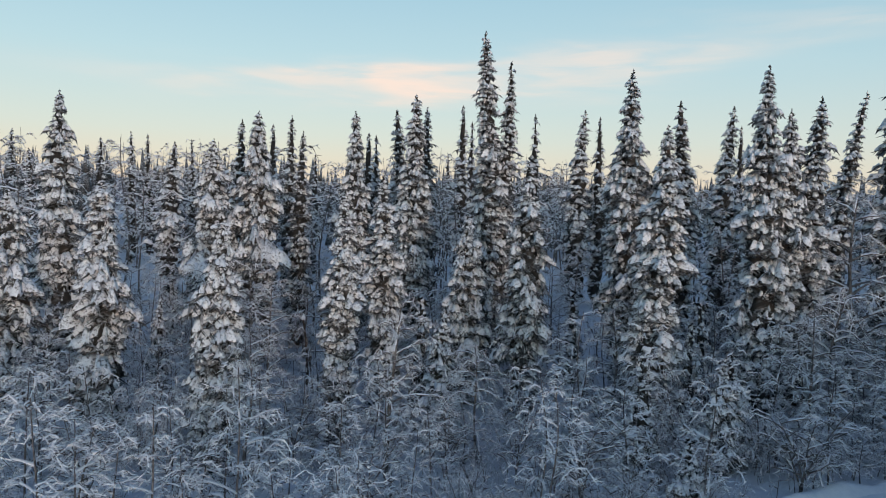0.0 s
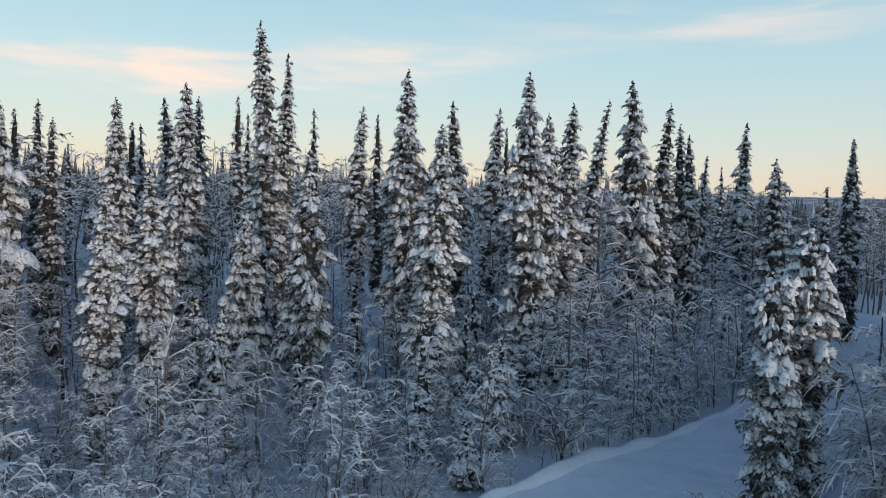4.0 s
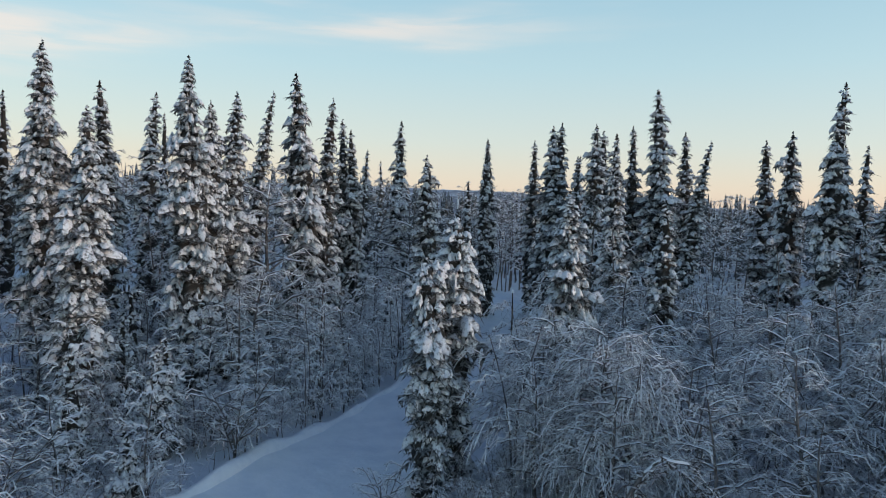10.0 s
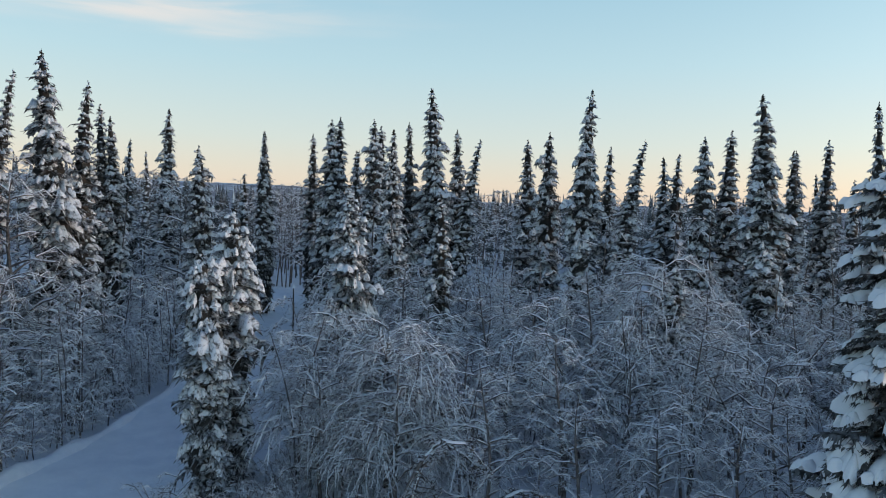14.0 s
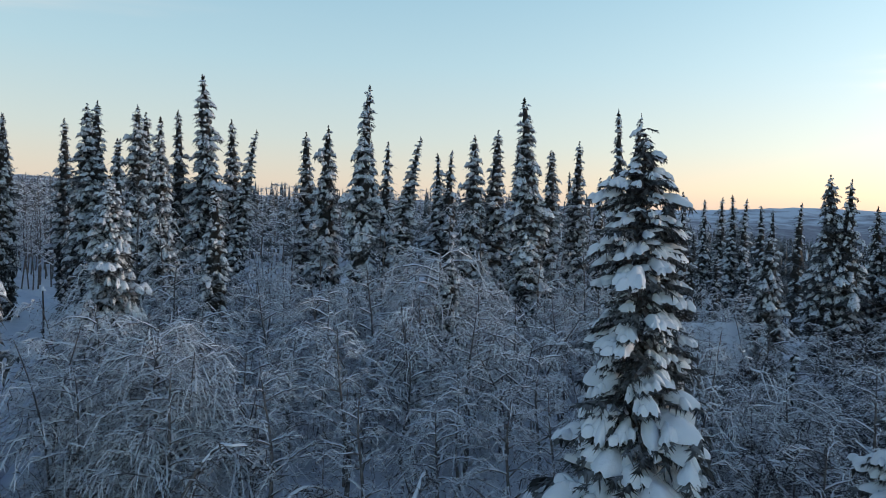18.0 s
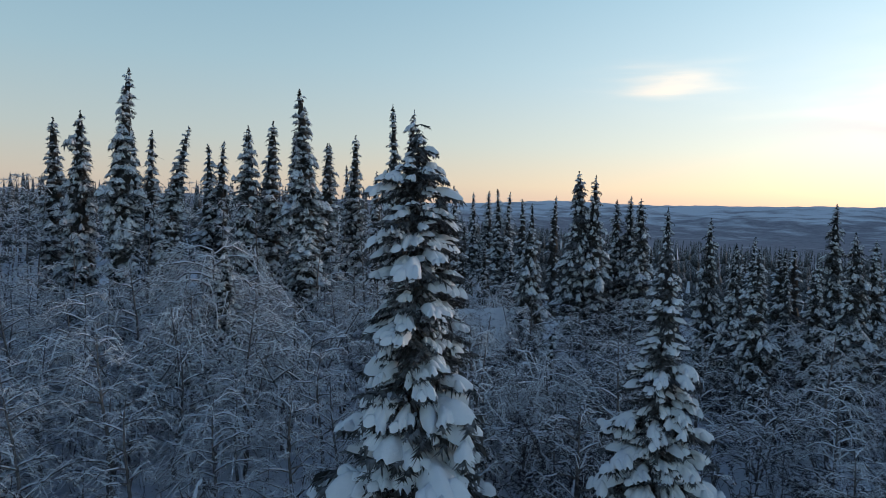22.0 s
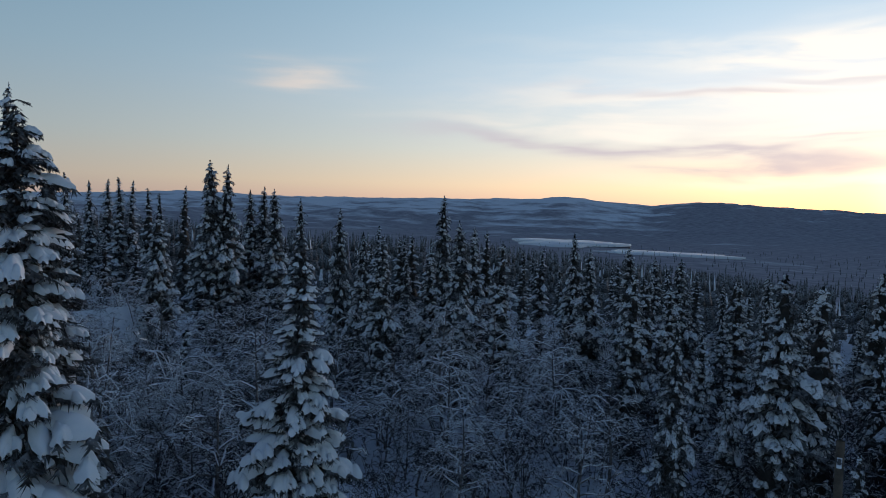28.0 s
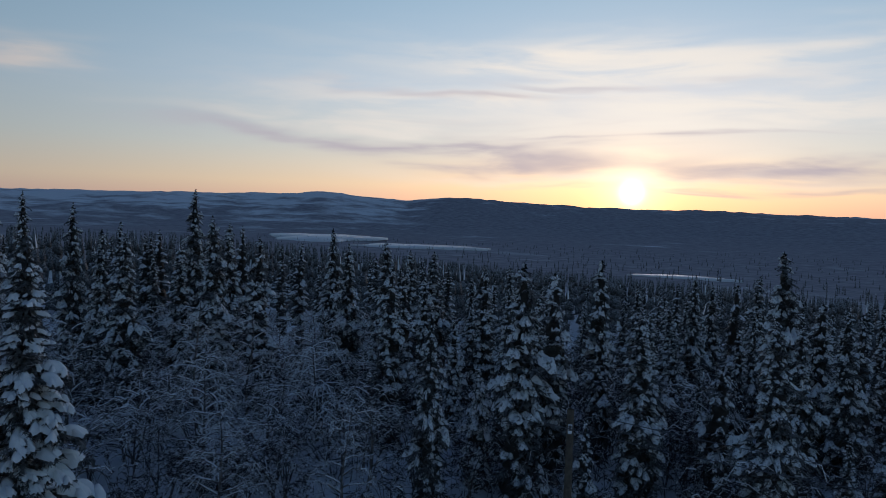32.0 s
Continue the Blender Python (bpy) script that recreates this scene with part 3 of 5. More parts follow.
SPRUCE_KINDS = {
    # name: (whorl step, boughs a whorl, fine, bare, spire, lean, gap, heavy, miss, power), label
    "column": ((0.35, 10, 1, 0.03, 0.40, 0.3, 0.06, 0.9, 0.12, 0.80), "tall narrow spruce thickly laden with clumped snow"),
    "ragged": ((0.36, 10, 1, 0.05, 0.46, -0.4, 0.14, 0.85, 0.22, 0.80), "tall ragged spruce with snow clumps and dark gaps"),
    "plump": ((0.33, 11, 1, 0.02, 0.48, 0.2, 0.05, 0.95, 0.10, 0.75), "broad snow-covered spruce with drooping white boughs"),
    "laden": ((0.36, 9, 1, 0.02, 0.26, 0.25, 0.12, 1.0, 0.22, 0.60), "blunt-topped spruce wrapped in heavy hanging snow"),
    "spire": ((0.42, 8, 1, 0.04, 0.58, 0.15, 0.08, 0.65, 0.24, 0.72), "pointed dark spruce with snow-dusted boughs"),
    "bent": ((0.42, 8, 1, 0.04, 0.50, 1.3, 0.08, 0.7, 0.14, 0.75), "leaning spruce with a snow-bent top"),
    "young": ((0.32, 8, 1, 0.02, 0.75, 0.1, 0.05, 0.9, 0.06, 0.8), "young spruce half buried in frost and snow"),
    "broad": ((0.38, 11, 1, 0.02, 0.90, 0.2, 0.08, 0.8, 0.12, 0.85), "broad cone-shaped spruce with snow over dark boughs"),
    "column_far": ((0.50, 8, 1, 0.04, 0.46, 0.3, 0.06, 0.75, 0.20, 0.82), "tall narrow spruce white with clumped snow"),
    "spire_far": ((0.50, 8, 1, 0.04, 0.58, 0.15, 0.07, 0.65, 0.26, 0.72), "pointed spruce with snow-dusted boughs"),
    # slope kinds: shade of their backlit side put into darker needles and thinner snow
    "slope_spire": ((0.46, 8, 1, 0.04, 0.70, 0.15, 0.08, 0.65, 0.30, 0.80), "backlit pointed spruce, coloured dark, with blue-white snow on its boughs"),
    "slope_column": ((0.44, 8, 1, 0.04, 0.55, 0.15, 0.07, 0.70, 0.34, 0.72), "backlit narrow spruce, coloured dark, with snow along its boughs"),
    "slope_distant": ((0.62, 7, 0, 0.05, 0.66, 0.1, 0.06, 0.55, 0.44, 0.74), "distant backlit spruce, coloured dark and lightly dusted with snow"),
    "distant": ((0.60, 7, 0, 0.05, 0.60, 0.1, 0.05, 0.7, 0.20, 0.74), "distant pointed spruce whitened with snow"),
    "distant_thin": ((0.60, 7, 0, 0.06, 0.56, 0.2, 0.08, 0.7, 0.20, 0.74), "distant thin spruce whitened with snow"),
}
PROTO = {}


def spruce(kind, x, y, h, r, turn=None):
    """Plants a spruce of height h and crown radius r at (x, y); those alike in shape share their meshes."""
    k = len(PLANTED)
    turn = (k * 137.5) % 360 if turn is None else turn
    spec, label = SPRUCE_KINDS[kind]
    slim = int(round(math.log(h / r) / 0.30))
    variant = (kind, slim, k % 2 if math.hypot(x, y) < 48 else 0)
    base_z = float(ground_z(x, y)) - 0.15
    place = Matrix.Translation((x, y, base_z)) @ Matrix.Rotation(radians(turn), 4, "Z")
    if variant not in PROTO:
        ob = new("spruce")
        trunk, needles, snow = spruce_parts(11 * variant[2] + 31 * slim + len(kind) * 7 + ord(kind[0]), h, r, *spec)
        part("trunk", mesh_of("trunk", *trunk, [BARK], smooth=True), ob)
        part("crown", mesh_of("crown", *needles, [NEEDLES_BARE_SHADED if kind.startswith("slope") else NEEDLES]), ob)
        tagged(part("snow_load", mesh_of("snow_load", *snow, [CLUMPS], smooth=True), ob, "white clumps of snow on the boughs"), kind="stuff")
        ob.matrix_basis = place
        tagged(ob, label, "spruce tree", "spruces of the forest")
        PROTO[variant] = ob, h, r
    else:
        old, h0, r0 = PROTO[variant]
        keep = old.matrix_basis.copy()
        old.matrix_basis = Matrix.Identity(4)
        ob = copy_thing(old, place @ Matrix.Diagonal((r / r0, r / r0, h / h0, 1)))
        old.matrix_basis = keep
    PLANTED.append((x, y, r))
    return ob


PLANTED = []
spruce("column", -23.53, 38.36, 11.98, 1.84)
spruce("column", -22.74, 42.27, 17.68, 1.52)
spruce("plump", -16.38, 34.29, 13.01, 1.74)
spruce("distant", -56.83, 94.18, 16.54, 1.47)
spruce("distant", -55.08, 95.22, 14.03, 1.46)
spruce("distant_thin", -47.55, 99.19, 15.98, 1.65)
spruce("distant", -40.05, 91.63, 16.89, 1.37)
spruce("distant_thin", -39.93, 97.11, 16.63, 1.18)
spruce("column_far", -25.07, 65.36, 15.22, 1.64)
spruce("distant", -33.23, 94.32, 16.09, 1.33)
spruce("column", -15.96, 49.49, 15.20, 1.90)
spruce("plump", -9.99, 31.45, 11.28, 1.50)
spruce("spire_far", -16.28, 57.75, 17.19, 1.46)
spruce("column", -13.20, 50.30, 17.43, 1.92)
spruce("distant_thin", -17.53, 72.92, 17.58, 1.37)
spruce("column_far", -13.69, 63.54, 17.81, 1.25)
spruce("column_far", -10.88, 53.91, 16.29, 1.23)
spruce("distant", -16.02, 88.56, 14.90, 1.14)
spruce("column", -6.52, 51.59, 17.99, 1.41)
spruce("distant_thin", -6.52, 59.64, 16.40, 1.26)
spruce("distant", -5.97, 61.71, 16.31, 1.17)
spruce("column", -5.18, 35.63, 12.79, 1.07)
spruce("column_far", -3.29, 54.90, 18.18, 1.44)
spruce("column", -2.08, 49.96, 18.68, 1.57)
spruce("column_far", -1.53, 57.98, 18.83, 1.39)
spruce("column", -3.04, 38.88, 13.78, 1.22)
spruce("young", 0.04, 36.00, 7.06, 1.33)
spruce("distant_thin", 1.71, 74.98, 20.03, 1.41)
spruce("distant", 2.80, 77.95, 18.51, 1.22)
spruce("ragged", 2.97, 46.91, 22.58, 1.43)
spruce("ragged", 3.72, 47.86, 20.95, 1.09)
spruce("plump", 1.41, 41.98, 11.27, 1.46)
spruce("ragged", 4.58, 39.74, 14.90, 1.61)
spruce("distant", 8.56, 69.47, 19.04, 1.32)
spruce("column_far", 13.63, 73.75, 20.10, 1.83)
spruce("distant_thin", 15.76, 73.33, 19.45, 1.36)
spruce("ragged", 11.37, 43.54, 20.35, 1.92)
spruce("column", 10.89, 36.41, 16.32, 1.52)
spruce("column_far", 17.29, 52.21, 19.10, 1.69)
spruce("column_far", 23.50, 60.60, 19.56, 1.67)
spruce("distant_thin", 30.31, 74.03, 18.63, 1.17)
spruce("column", 18.47, 41.03, 20.22, 1.63)
spruce("column", 19.67, 41.58, 17.77, 1.24)
spruce("ragged", 21.60, 42.86, 18.68, 1.54)
spruce("distant", 32.34, 62.08, 17.52, 1.23)
spruce("young", 13.02, 32.49, 5.36, 1.31)
spruce("young", 10.22, 28.21, 3.05, 0.97)
spruce("bent", 26.30, 48.32, 19.34, 1.15, -30)
spruce("column_far", 30.02, 47.27, 21.09, 2.23)
spruce("column_far", 32.64, 47.94, 19.62, 1.53)
spruce("column_far", 36.03, 50.45, 18.62, 1.44)
spruce("column_far", 36.75, 49.93, 17.62, 1.45)
spruce("distant", 45.52, 59.61, 16.35, 1.36)
spruce("distant", 65.33, 82.20, 16.22, 1.12)
spruce("column_far", 48.13, 57.52, 19.68, 1.61)
spruce("spire_far", 38.91, 43.01, 15.64, 1.95)
spruce("young", 13.83, 33.24, 5.38, 1.25)
spruce("laden", 21.74, 22.10, 11.80, 1.35)
spruce("laden", 19.70, 21.28, 10.0, 1.25)
spruce("distant", 67.75, 66.59, 14.13, 1.57)
spruce("column_far", 51.00, 47.95, 17.64, 1.01)
spruce("column_far", 52.13, 48.21, 17.75, 1.11)
spruce("spire_far", 58.02, 47.53, 18.33, 1.55)
spruce("spire_far", 52.07, 40.56, 19.01, 2.29)
spruce("spire_far", 52.59, 39.88, 19.21, 1.92)
spruce("distant", 63.23, 45.67, 17.00, 1.66)
spruce("spire_far", 51.04, 35.20, 18.90, 2.07)
spruce("spire_far", 53.07, 35.77, 18.27, 1.92)
spruce("broad", 32.12, 23.84, 13.26, 2.93)
spruce("broad", 43.70, 28.18, 17.45, 2.03)
spruce("spire_far", 56.07, 34.82, 18.88, 1.51)
spruce("column_far", 55.58, 31.74, 21.98, 2.07)
spruce("spire", 38.46, 21.38, 13.07, 1.38)
spruce("spire_far", 58.24, 31.05, 18.26, 1.66)
spruce("bent", 54.96, 28.73, 17.50, 1.19, -64)
spruce("distant", 64.72, 47.03, 16.92, 1.50)
spruce("spire_far", 62.84, 25.98, 17.97, 1.80)
spruce("spire_far", 58.01, 21.89, 18.27, 1.99)
spruce("column_far", 55.14, 17.98, 21.20, 1.69)
spruce("distant", 71.62, 22.26, 17.72, 1.46)
spruce("distant", 72.09, 20.70, 17.60, 1.64)
spruce("bent", 56.02, 15.09, 17.38, 1.28, -76)
spruce("distant", 73.36, 15.58, 16.65, 1.68)
spruce("distant", 73.61, 14.35, 17.03, 1.86)
spruce("spire_far", 57.27, 9.19, 17.45, 1.99)
spruce("spire_far", 59.53, 7.51, 17.95, 1.81)
spruce("spire_far", 65.67, 6.55, 17.95, 1.55)
spruce("column_far", 54.82, 4.49, 20.19, 1.83)
spruce("spire_far", 61.91, 3.33, 16.83, 1.65)
spruce("ragged", 41.25, 7.90, 9.36, 1.22)
spruce("distant", 69.66, 6.88, 18.24, 1.31)
spruce("spire_far", 69.90, 3.69, 17.67, 1.32)
spruce("distant", 74.97, 2.01, 15.86, 1.34)
spruce("spire_far", 63.99, 0.96, 17.92, 1.54)
spruce("distant", 79.99, -1.10, 15.89, 1.43)
spruce("column_far", 59.95, -2.37, 20.53, 1.27)
spruce("column_far", 61.90, -3.50, 20.46, 1.31)
spruce("distant", 74.44, -9.18, 15.00, 1.45)
spruce("distant_thin", 108.76, -16.48, 16.03, 1.55)
spruce("distant", 108.40, -18.67, 16.51, 1.68)
spruce("distant", 103.24, -19.15, 16.80, 1.72)
spruce("distant", 102.92, -20.78, 16.51, 1.62)
spruce("distant", 97.63, -21.62, 15.72, 1.66)
spruce("distant", 92.47, -21.79, 14.96, 1.58)
spruce("slope_distant", 91.76, -24.59, 16.28, 1.60)
spruce("slope_spire", 66.98, -20.34, 17.37, 2.56)
spruce("slope_spire", 66.54, -21.75, 17.12, 2.26)
spruce("spire_far", 53.56, -12.50, 11.61, 1.96)
spruce("slope_spire", 75.27, -27.09, 15.54, 2.15)
spruce("slope_spire", 74.78, -28.43, 16.00, 2.08)
spruce("slope_spire", 72.51, -28.75, 15.67, 2.32)
spruce("slope_spire", 60.48, -26.42, 13.96, 1.76)
spruce("slope_spire", 44.67, -22.46, 12.77, 1.52)
spruce("slope_spire", 42.15, -22.97, 10.92, 1.37)
spruce("slope_distant", 69.51, -39.61, 12.35, 1.32)
spruce("slope_distant", 52.85, -32.42, 10.93, 1.38)
spruce("slope_distant", 54.00, -34.35, 11.31, 1.43)
spruce("slope_spire", 49.19, -34.35, 14.60, 1.85)
spruce("slope_spire", 37.08, -27.23, 11.80, 1.75)
spruce("slope_spire", 47.66, -36.45, 12.03, 1.75)
spruce("slope_distant", 51.70, -41.03, 12.01, 1.55)
spruce("slope_spire", 33.79, -28.19, 10.56, 1.38)
spruce("slope_distant", 78.22, -44.51, 12.64, 1.41)
spruce("slope_spire", 42.22, -22.84, 10.22, 1.31)
spruce("slope_distant", 52.68, -32.69, 11.11, 1.10)
spruce("slope_distant", 45.46, -42.16, 10.80, 1.31)
spruce("slope_spire", 39.34, -39.85, 11.69, 1.54)
spruce("slope_spire", 32.99, -34.87, 10.43, 1.53)
spruce("slope_spire", 29.82, -35.02, 10.52, 1.64)
spruce("slope_spire", 36.10, -45.40, 10.20, 1.58)
spruce("slope_spire", 31.02, -41.73, 10.31, 1.77)
spruce("young", 20.52, -29.58, 6.66, 0.83)
spruce("slope_distant", 32.47, -50.46, 8.76, 1.49)
spruce("slope_spire", 29.43, -49.98, 9.82, 1.66)
spruce("slope_column", 13.66, -24.44, 9.99, 1.36)
spruce("slope_column", 14.05, -27.63, 9.27, 1.10)
spruce("young", 16.14, -25.29, 5.32, 1.02)
spruce("slope_column", 15.84, -36.73, 10.02, 1.15)
spruce("slope_spire", 18.19, -48.72, 8.57, 1.24)
spruce("slope_spire", 14.93, -45.62, 7.20, 1.16)
spruce("slope_spire", 14.04, -47.99, 9.23, 1.27)
spruce("slope_spire", 13.53, -50.21, 8.94, 1.16)
spruce("slope_distant", 12.74, -53.50, 9.25, 1.37)
spruce("slope_spire", 10.71, -50.89, 9.48, 1.48)
spruce("slope_column", 6.67, -37.41, 10.35, 1.36)
spruce("slope_spire", 5.10, -37.66, 8.06, 1.26)
spruce("slope_spire", 3.77, -35.80, 8.20, 1.13)
spruce("slope_spire", 3.53, -39.84, 7.70, 1.12)
spruce("slope_column", 7.64, -30.04, 6.10, 1.04)


# ---- the great spruces close by, bough by bough ----
def needle_fringe(rng, path, n, short, long):
    """Small needle sprays standing off a branchlet and hanging from it."""
    v, f = [], []
    d = path[-1] - path[0]
    head = math.atan2(d[1], d[0])
    for i in range(n):
        q = rng.uniform(0, len(path) - 1.001)
        j = int(q)
        p = path[j] + (path[j + 1] - path[j]) * (q - j)
        a = head + rng.choice([-1, 1]) * rng.uniform(0.2, 1.5)
        w = rng.uniform(short, long)
        e = p + [w * math.cos(a), w * math.sin(a), -w * rng.uniform(0.2, 1.5)]
        g = (path[j + 1] - path[j]) / (np.linalg.norm(path[j + 1] - path[j]) + 1e-9) * 0.03
        k = len(v)
        v += [p - g, p + g, e]
        f.append((k, k + 1, k + 2))
    return np.array(v), np.array(f, np.int32)


def great_boughs():
    """Boughs of length 1 along +x, each with its own pads of snow."""
    rng = np.random.default_rng(77)
    made = []
    for kind in range(12):
        droop, up0 = rng.uniform(0.18, 0.46), rng.uniform(0.02, 0.16)
        s = np.linspace(0, 1, 10)
        main = np.stack([s * (1 - 0.12 * droop * s), 0.12 * rng.uniform(-1, 1) * s ** 2, up0 * s - droop * s ** 2.0], 1)
        green, white = [needle_fringe(rng, main, 70, 0.05, 0.17)], []
        lo = rng.uniform(0.25, 0.5)
        pad = np.array([[np.interp(q, s, main[:, c]) for c in range(3)] for q in np.linspace(lo, 1.0, 10)])
        white.append(ridge(rng, pad + [0, 0, 0.02], rng.uniform(0.10, 0.16), rng.uniform(0.14, 0.22), 8, 0.30, 0.10))
        for i in range(7):
            u = 0.22 + 0.11 * i + rng.uniform(-0.04, 0.04)
            root = np.array([np.interp(u, s, main[:, c]) for c in range(3)])
            a, ln = (1 if i % 2 else -1) * rng.uniform(0.5, 1.1), (0.52 - 0.30 * u) * rng.uniform(0.7, 1.25)
            k = np.linspace(0, 1, 6)
            arm = root + np.stack([ln * k * math.cos(a), ln * k * math.sin(a), ln * (0.10 * k - (0.6 * droop + rng.uniform(0.0, 0.4)) * k ** 1.7)], 1)
            green.append(needle_fringe(rng, arm, 34, 0.04, 0.14))
            if rng.uniform() < 0.62:
                white.append(ridge(rng, arm[1:] + [0, 0, 0.015], rng.uniform(0.06, 0.11), rng.uniform(0.10, 0.17), 6, 0.40, 0.13))
        stick = tube(main[:8], np.linspace(0.020, 0.006, 8), 5)
        nv, nf = join(green)
        v, f = join([(nv, nf), stick])
        slot = np.concatenate([np.zeros(len(nf)), np.ones(len(stick[1]))])
        made.append((mesh_of("bough", v, f, [NEEDLES_BARE_SHADED, BARK], slot), mesh_of("snow_pad", *join(white), [SNOW], smooth=True)))
    return made


GREAT = great_boughs()


def great_spruce(x, y, h, r, seed, step, per, tip, power, bald, label):
    """A spruce near the eye; each bough is a part with its own pads of snow."""
    rng = np.random.default_rng(seed)
    ob = tagged(new("spruce"), label, "spruce tree", "spruces of the forest")
    ob.location = (x, y, float(ground_z(x, y)) - 0.15)
    zz = np.linspace(0, 1, 10)
    part("trunk", mesh_of("trunk", *tube(np.stack([0.10 * np.sin(zz * 5), 0.08 * np.cos(zz * 4), zz * h * 0.99], 1), 0.011 * h * (1 - zz) ** 0.8 + 0.015, 9), [BARK], smooth=True), ob)

    def reach(u):
        return r * (tip + (1 - tip) * (1 - u) ** power) * min(1.0, 0.2 + 0.8 * (1 - u) / 0.10)

    z = 0.35
    while z < h * 0.99:
        u = z / h
        n = max(4, int(round(per * (0.45 + 0.55 * reach(u) / r))))
        start = rng.uniform(0, 6.28)
        for i in range(n):
            a = start + (i + rng.uniform(-0.35, 0.35)) * 6.283 / n
            ln = reach(u) * rng.uniform(0.5, 1.35) * (1 + 0.22 * math.sin(2 * a + 7 * u + seed)) + 0.10
            bm_, sm_ = GREAT[int(rng.integers(len(GREAT)))]
            b = part("bough", bm_, ob)
            full = max(ln, 0.75 * ln ** 0.5)
            b.matrix_basis = Matrix.Translation((0.10 * math.sin(u * 5), 0.08 * math.cos(u * 4), z + rng.uniform(-1.0, 1.0) * step)) @ Matrix.Rotation(a, 4, "Z") @ Matrix.Rotation(rng.uniform(-0.25, 0.15), 4, "Y") @ Matrix.Rotation(rng.uniform(-0.3, 0.3), 4, "X") @ Matrix.Diagonal((ln, full * rng.uniform(0.85, 1.25), full * rng.uniform(0.8, 1.1), 1))
            if rng.uniform() > bald:
                part("snow_pad", sm_, b, "thick rounded snow lying on the bough")
        z += step * (0.5 + 0.5 * reach(u) / r) * rng.uniform(0.85, 1.15)
    # dense inner needles: sprays all round the trunk
    v = []
    for k in range(2600):
        u = rng.uniform(0.03, 0.99)
        q, a = reach(u) * 0.5 * math.sqrt(rng.uniform()), rng.uniform(0, 6.283)
        c = np.array([0.10 * math.sin(u * 5) + q * math.cos(a), 0.08 * math.cos(u * 4) + q * math.sin(a), u * h - 0.3 * q])
        w, t = rng.uniform(0.10, 0.28), a + rng.uniform(-1.2, 1.2)
        v += [c + [-0.06 * math.sin(t), 0.06 * math.cos(t), 0.03], c + [0.06 * math.sin(t), -0.06 * math.cos(t), 0.0], c + [w * math.cos(t), w * math.sin(t), -w * rng.uniform(0.3, 1.2)]]
    part("crown", mesh_of("crown", np.array(v), np.arange(len(v)).reshape(-1, 3), [NEEDLES_BARE_SHADED]), ob, "dense dark inner needles")
    PLANTED.append((x, y, r))
    return ob


great_spruce(19.95, -1.36, 14.25, 2.65, 4, 0.42, 9, 0.24, 1.25, 0.10, "great spruce bowed under thick rounded pads of snow")
great_spruce(20.79, -2.11, 12.6, 1.6, 5, 0.48, 8, 0.22, 1.1, 0.35, "second leader of a snow-laden spruce beside a larger one")
great_spruce(20.18, -8.77, 11.11, 1.9, 9, 0.36, 9, 0.06, 0.95, 0.15, "pointed spruce with snow pads on every bough")


# ---- bare birches and willows ----
def ribbons(p0, p1, w, up=0.0):
    """Flat tapered slips from points p0 to p1, w wide at the root and pointed at the tip."""
    t = p1 - p0
    side = np.cross(t, np.tile([[0.0, 0.0, 1.0]], (len(t), 1)) + 0.6 * RNG.standard_normal((len(t), 3)))
    side /= np.linalg.norm(side, axis=1)[:, None] + 1e-9
    side *= w[:, None]
    v = np.stack([p0 - side, p0 + side, p1], 1).reshape(-1, 3)
    return v, np.arange(len(v), dtype=np.int32).reshape(-1, 3)


RNG = np.random.default_rng(5)


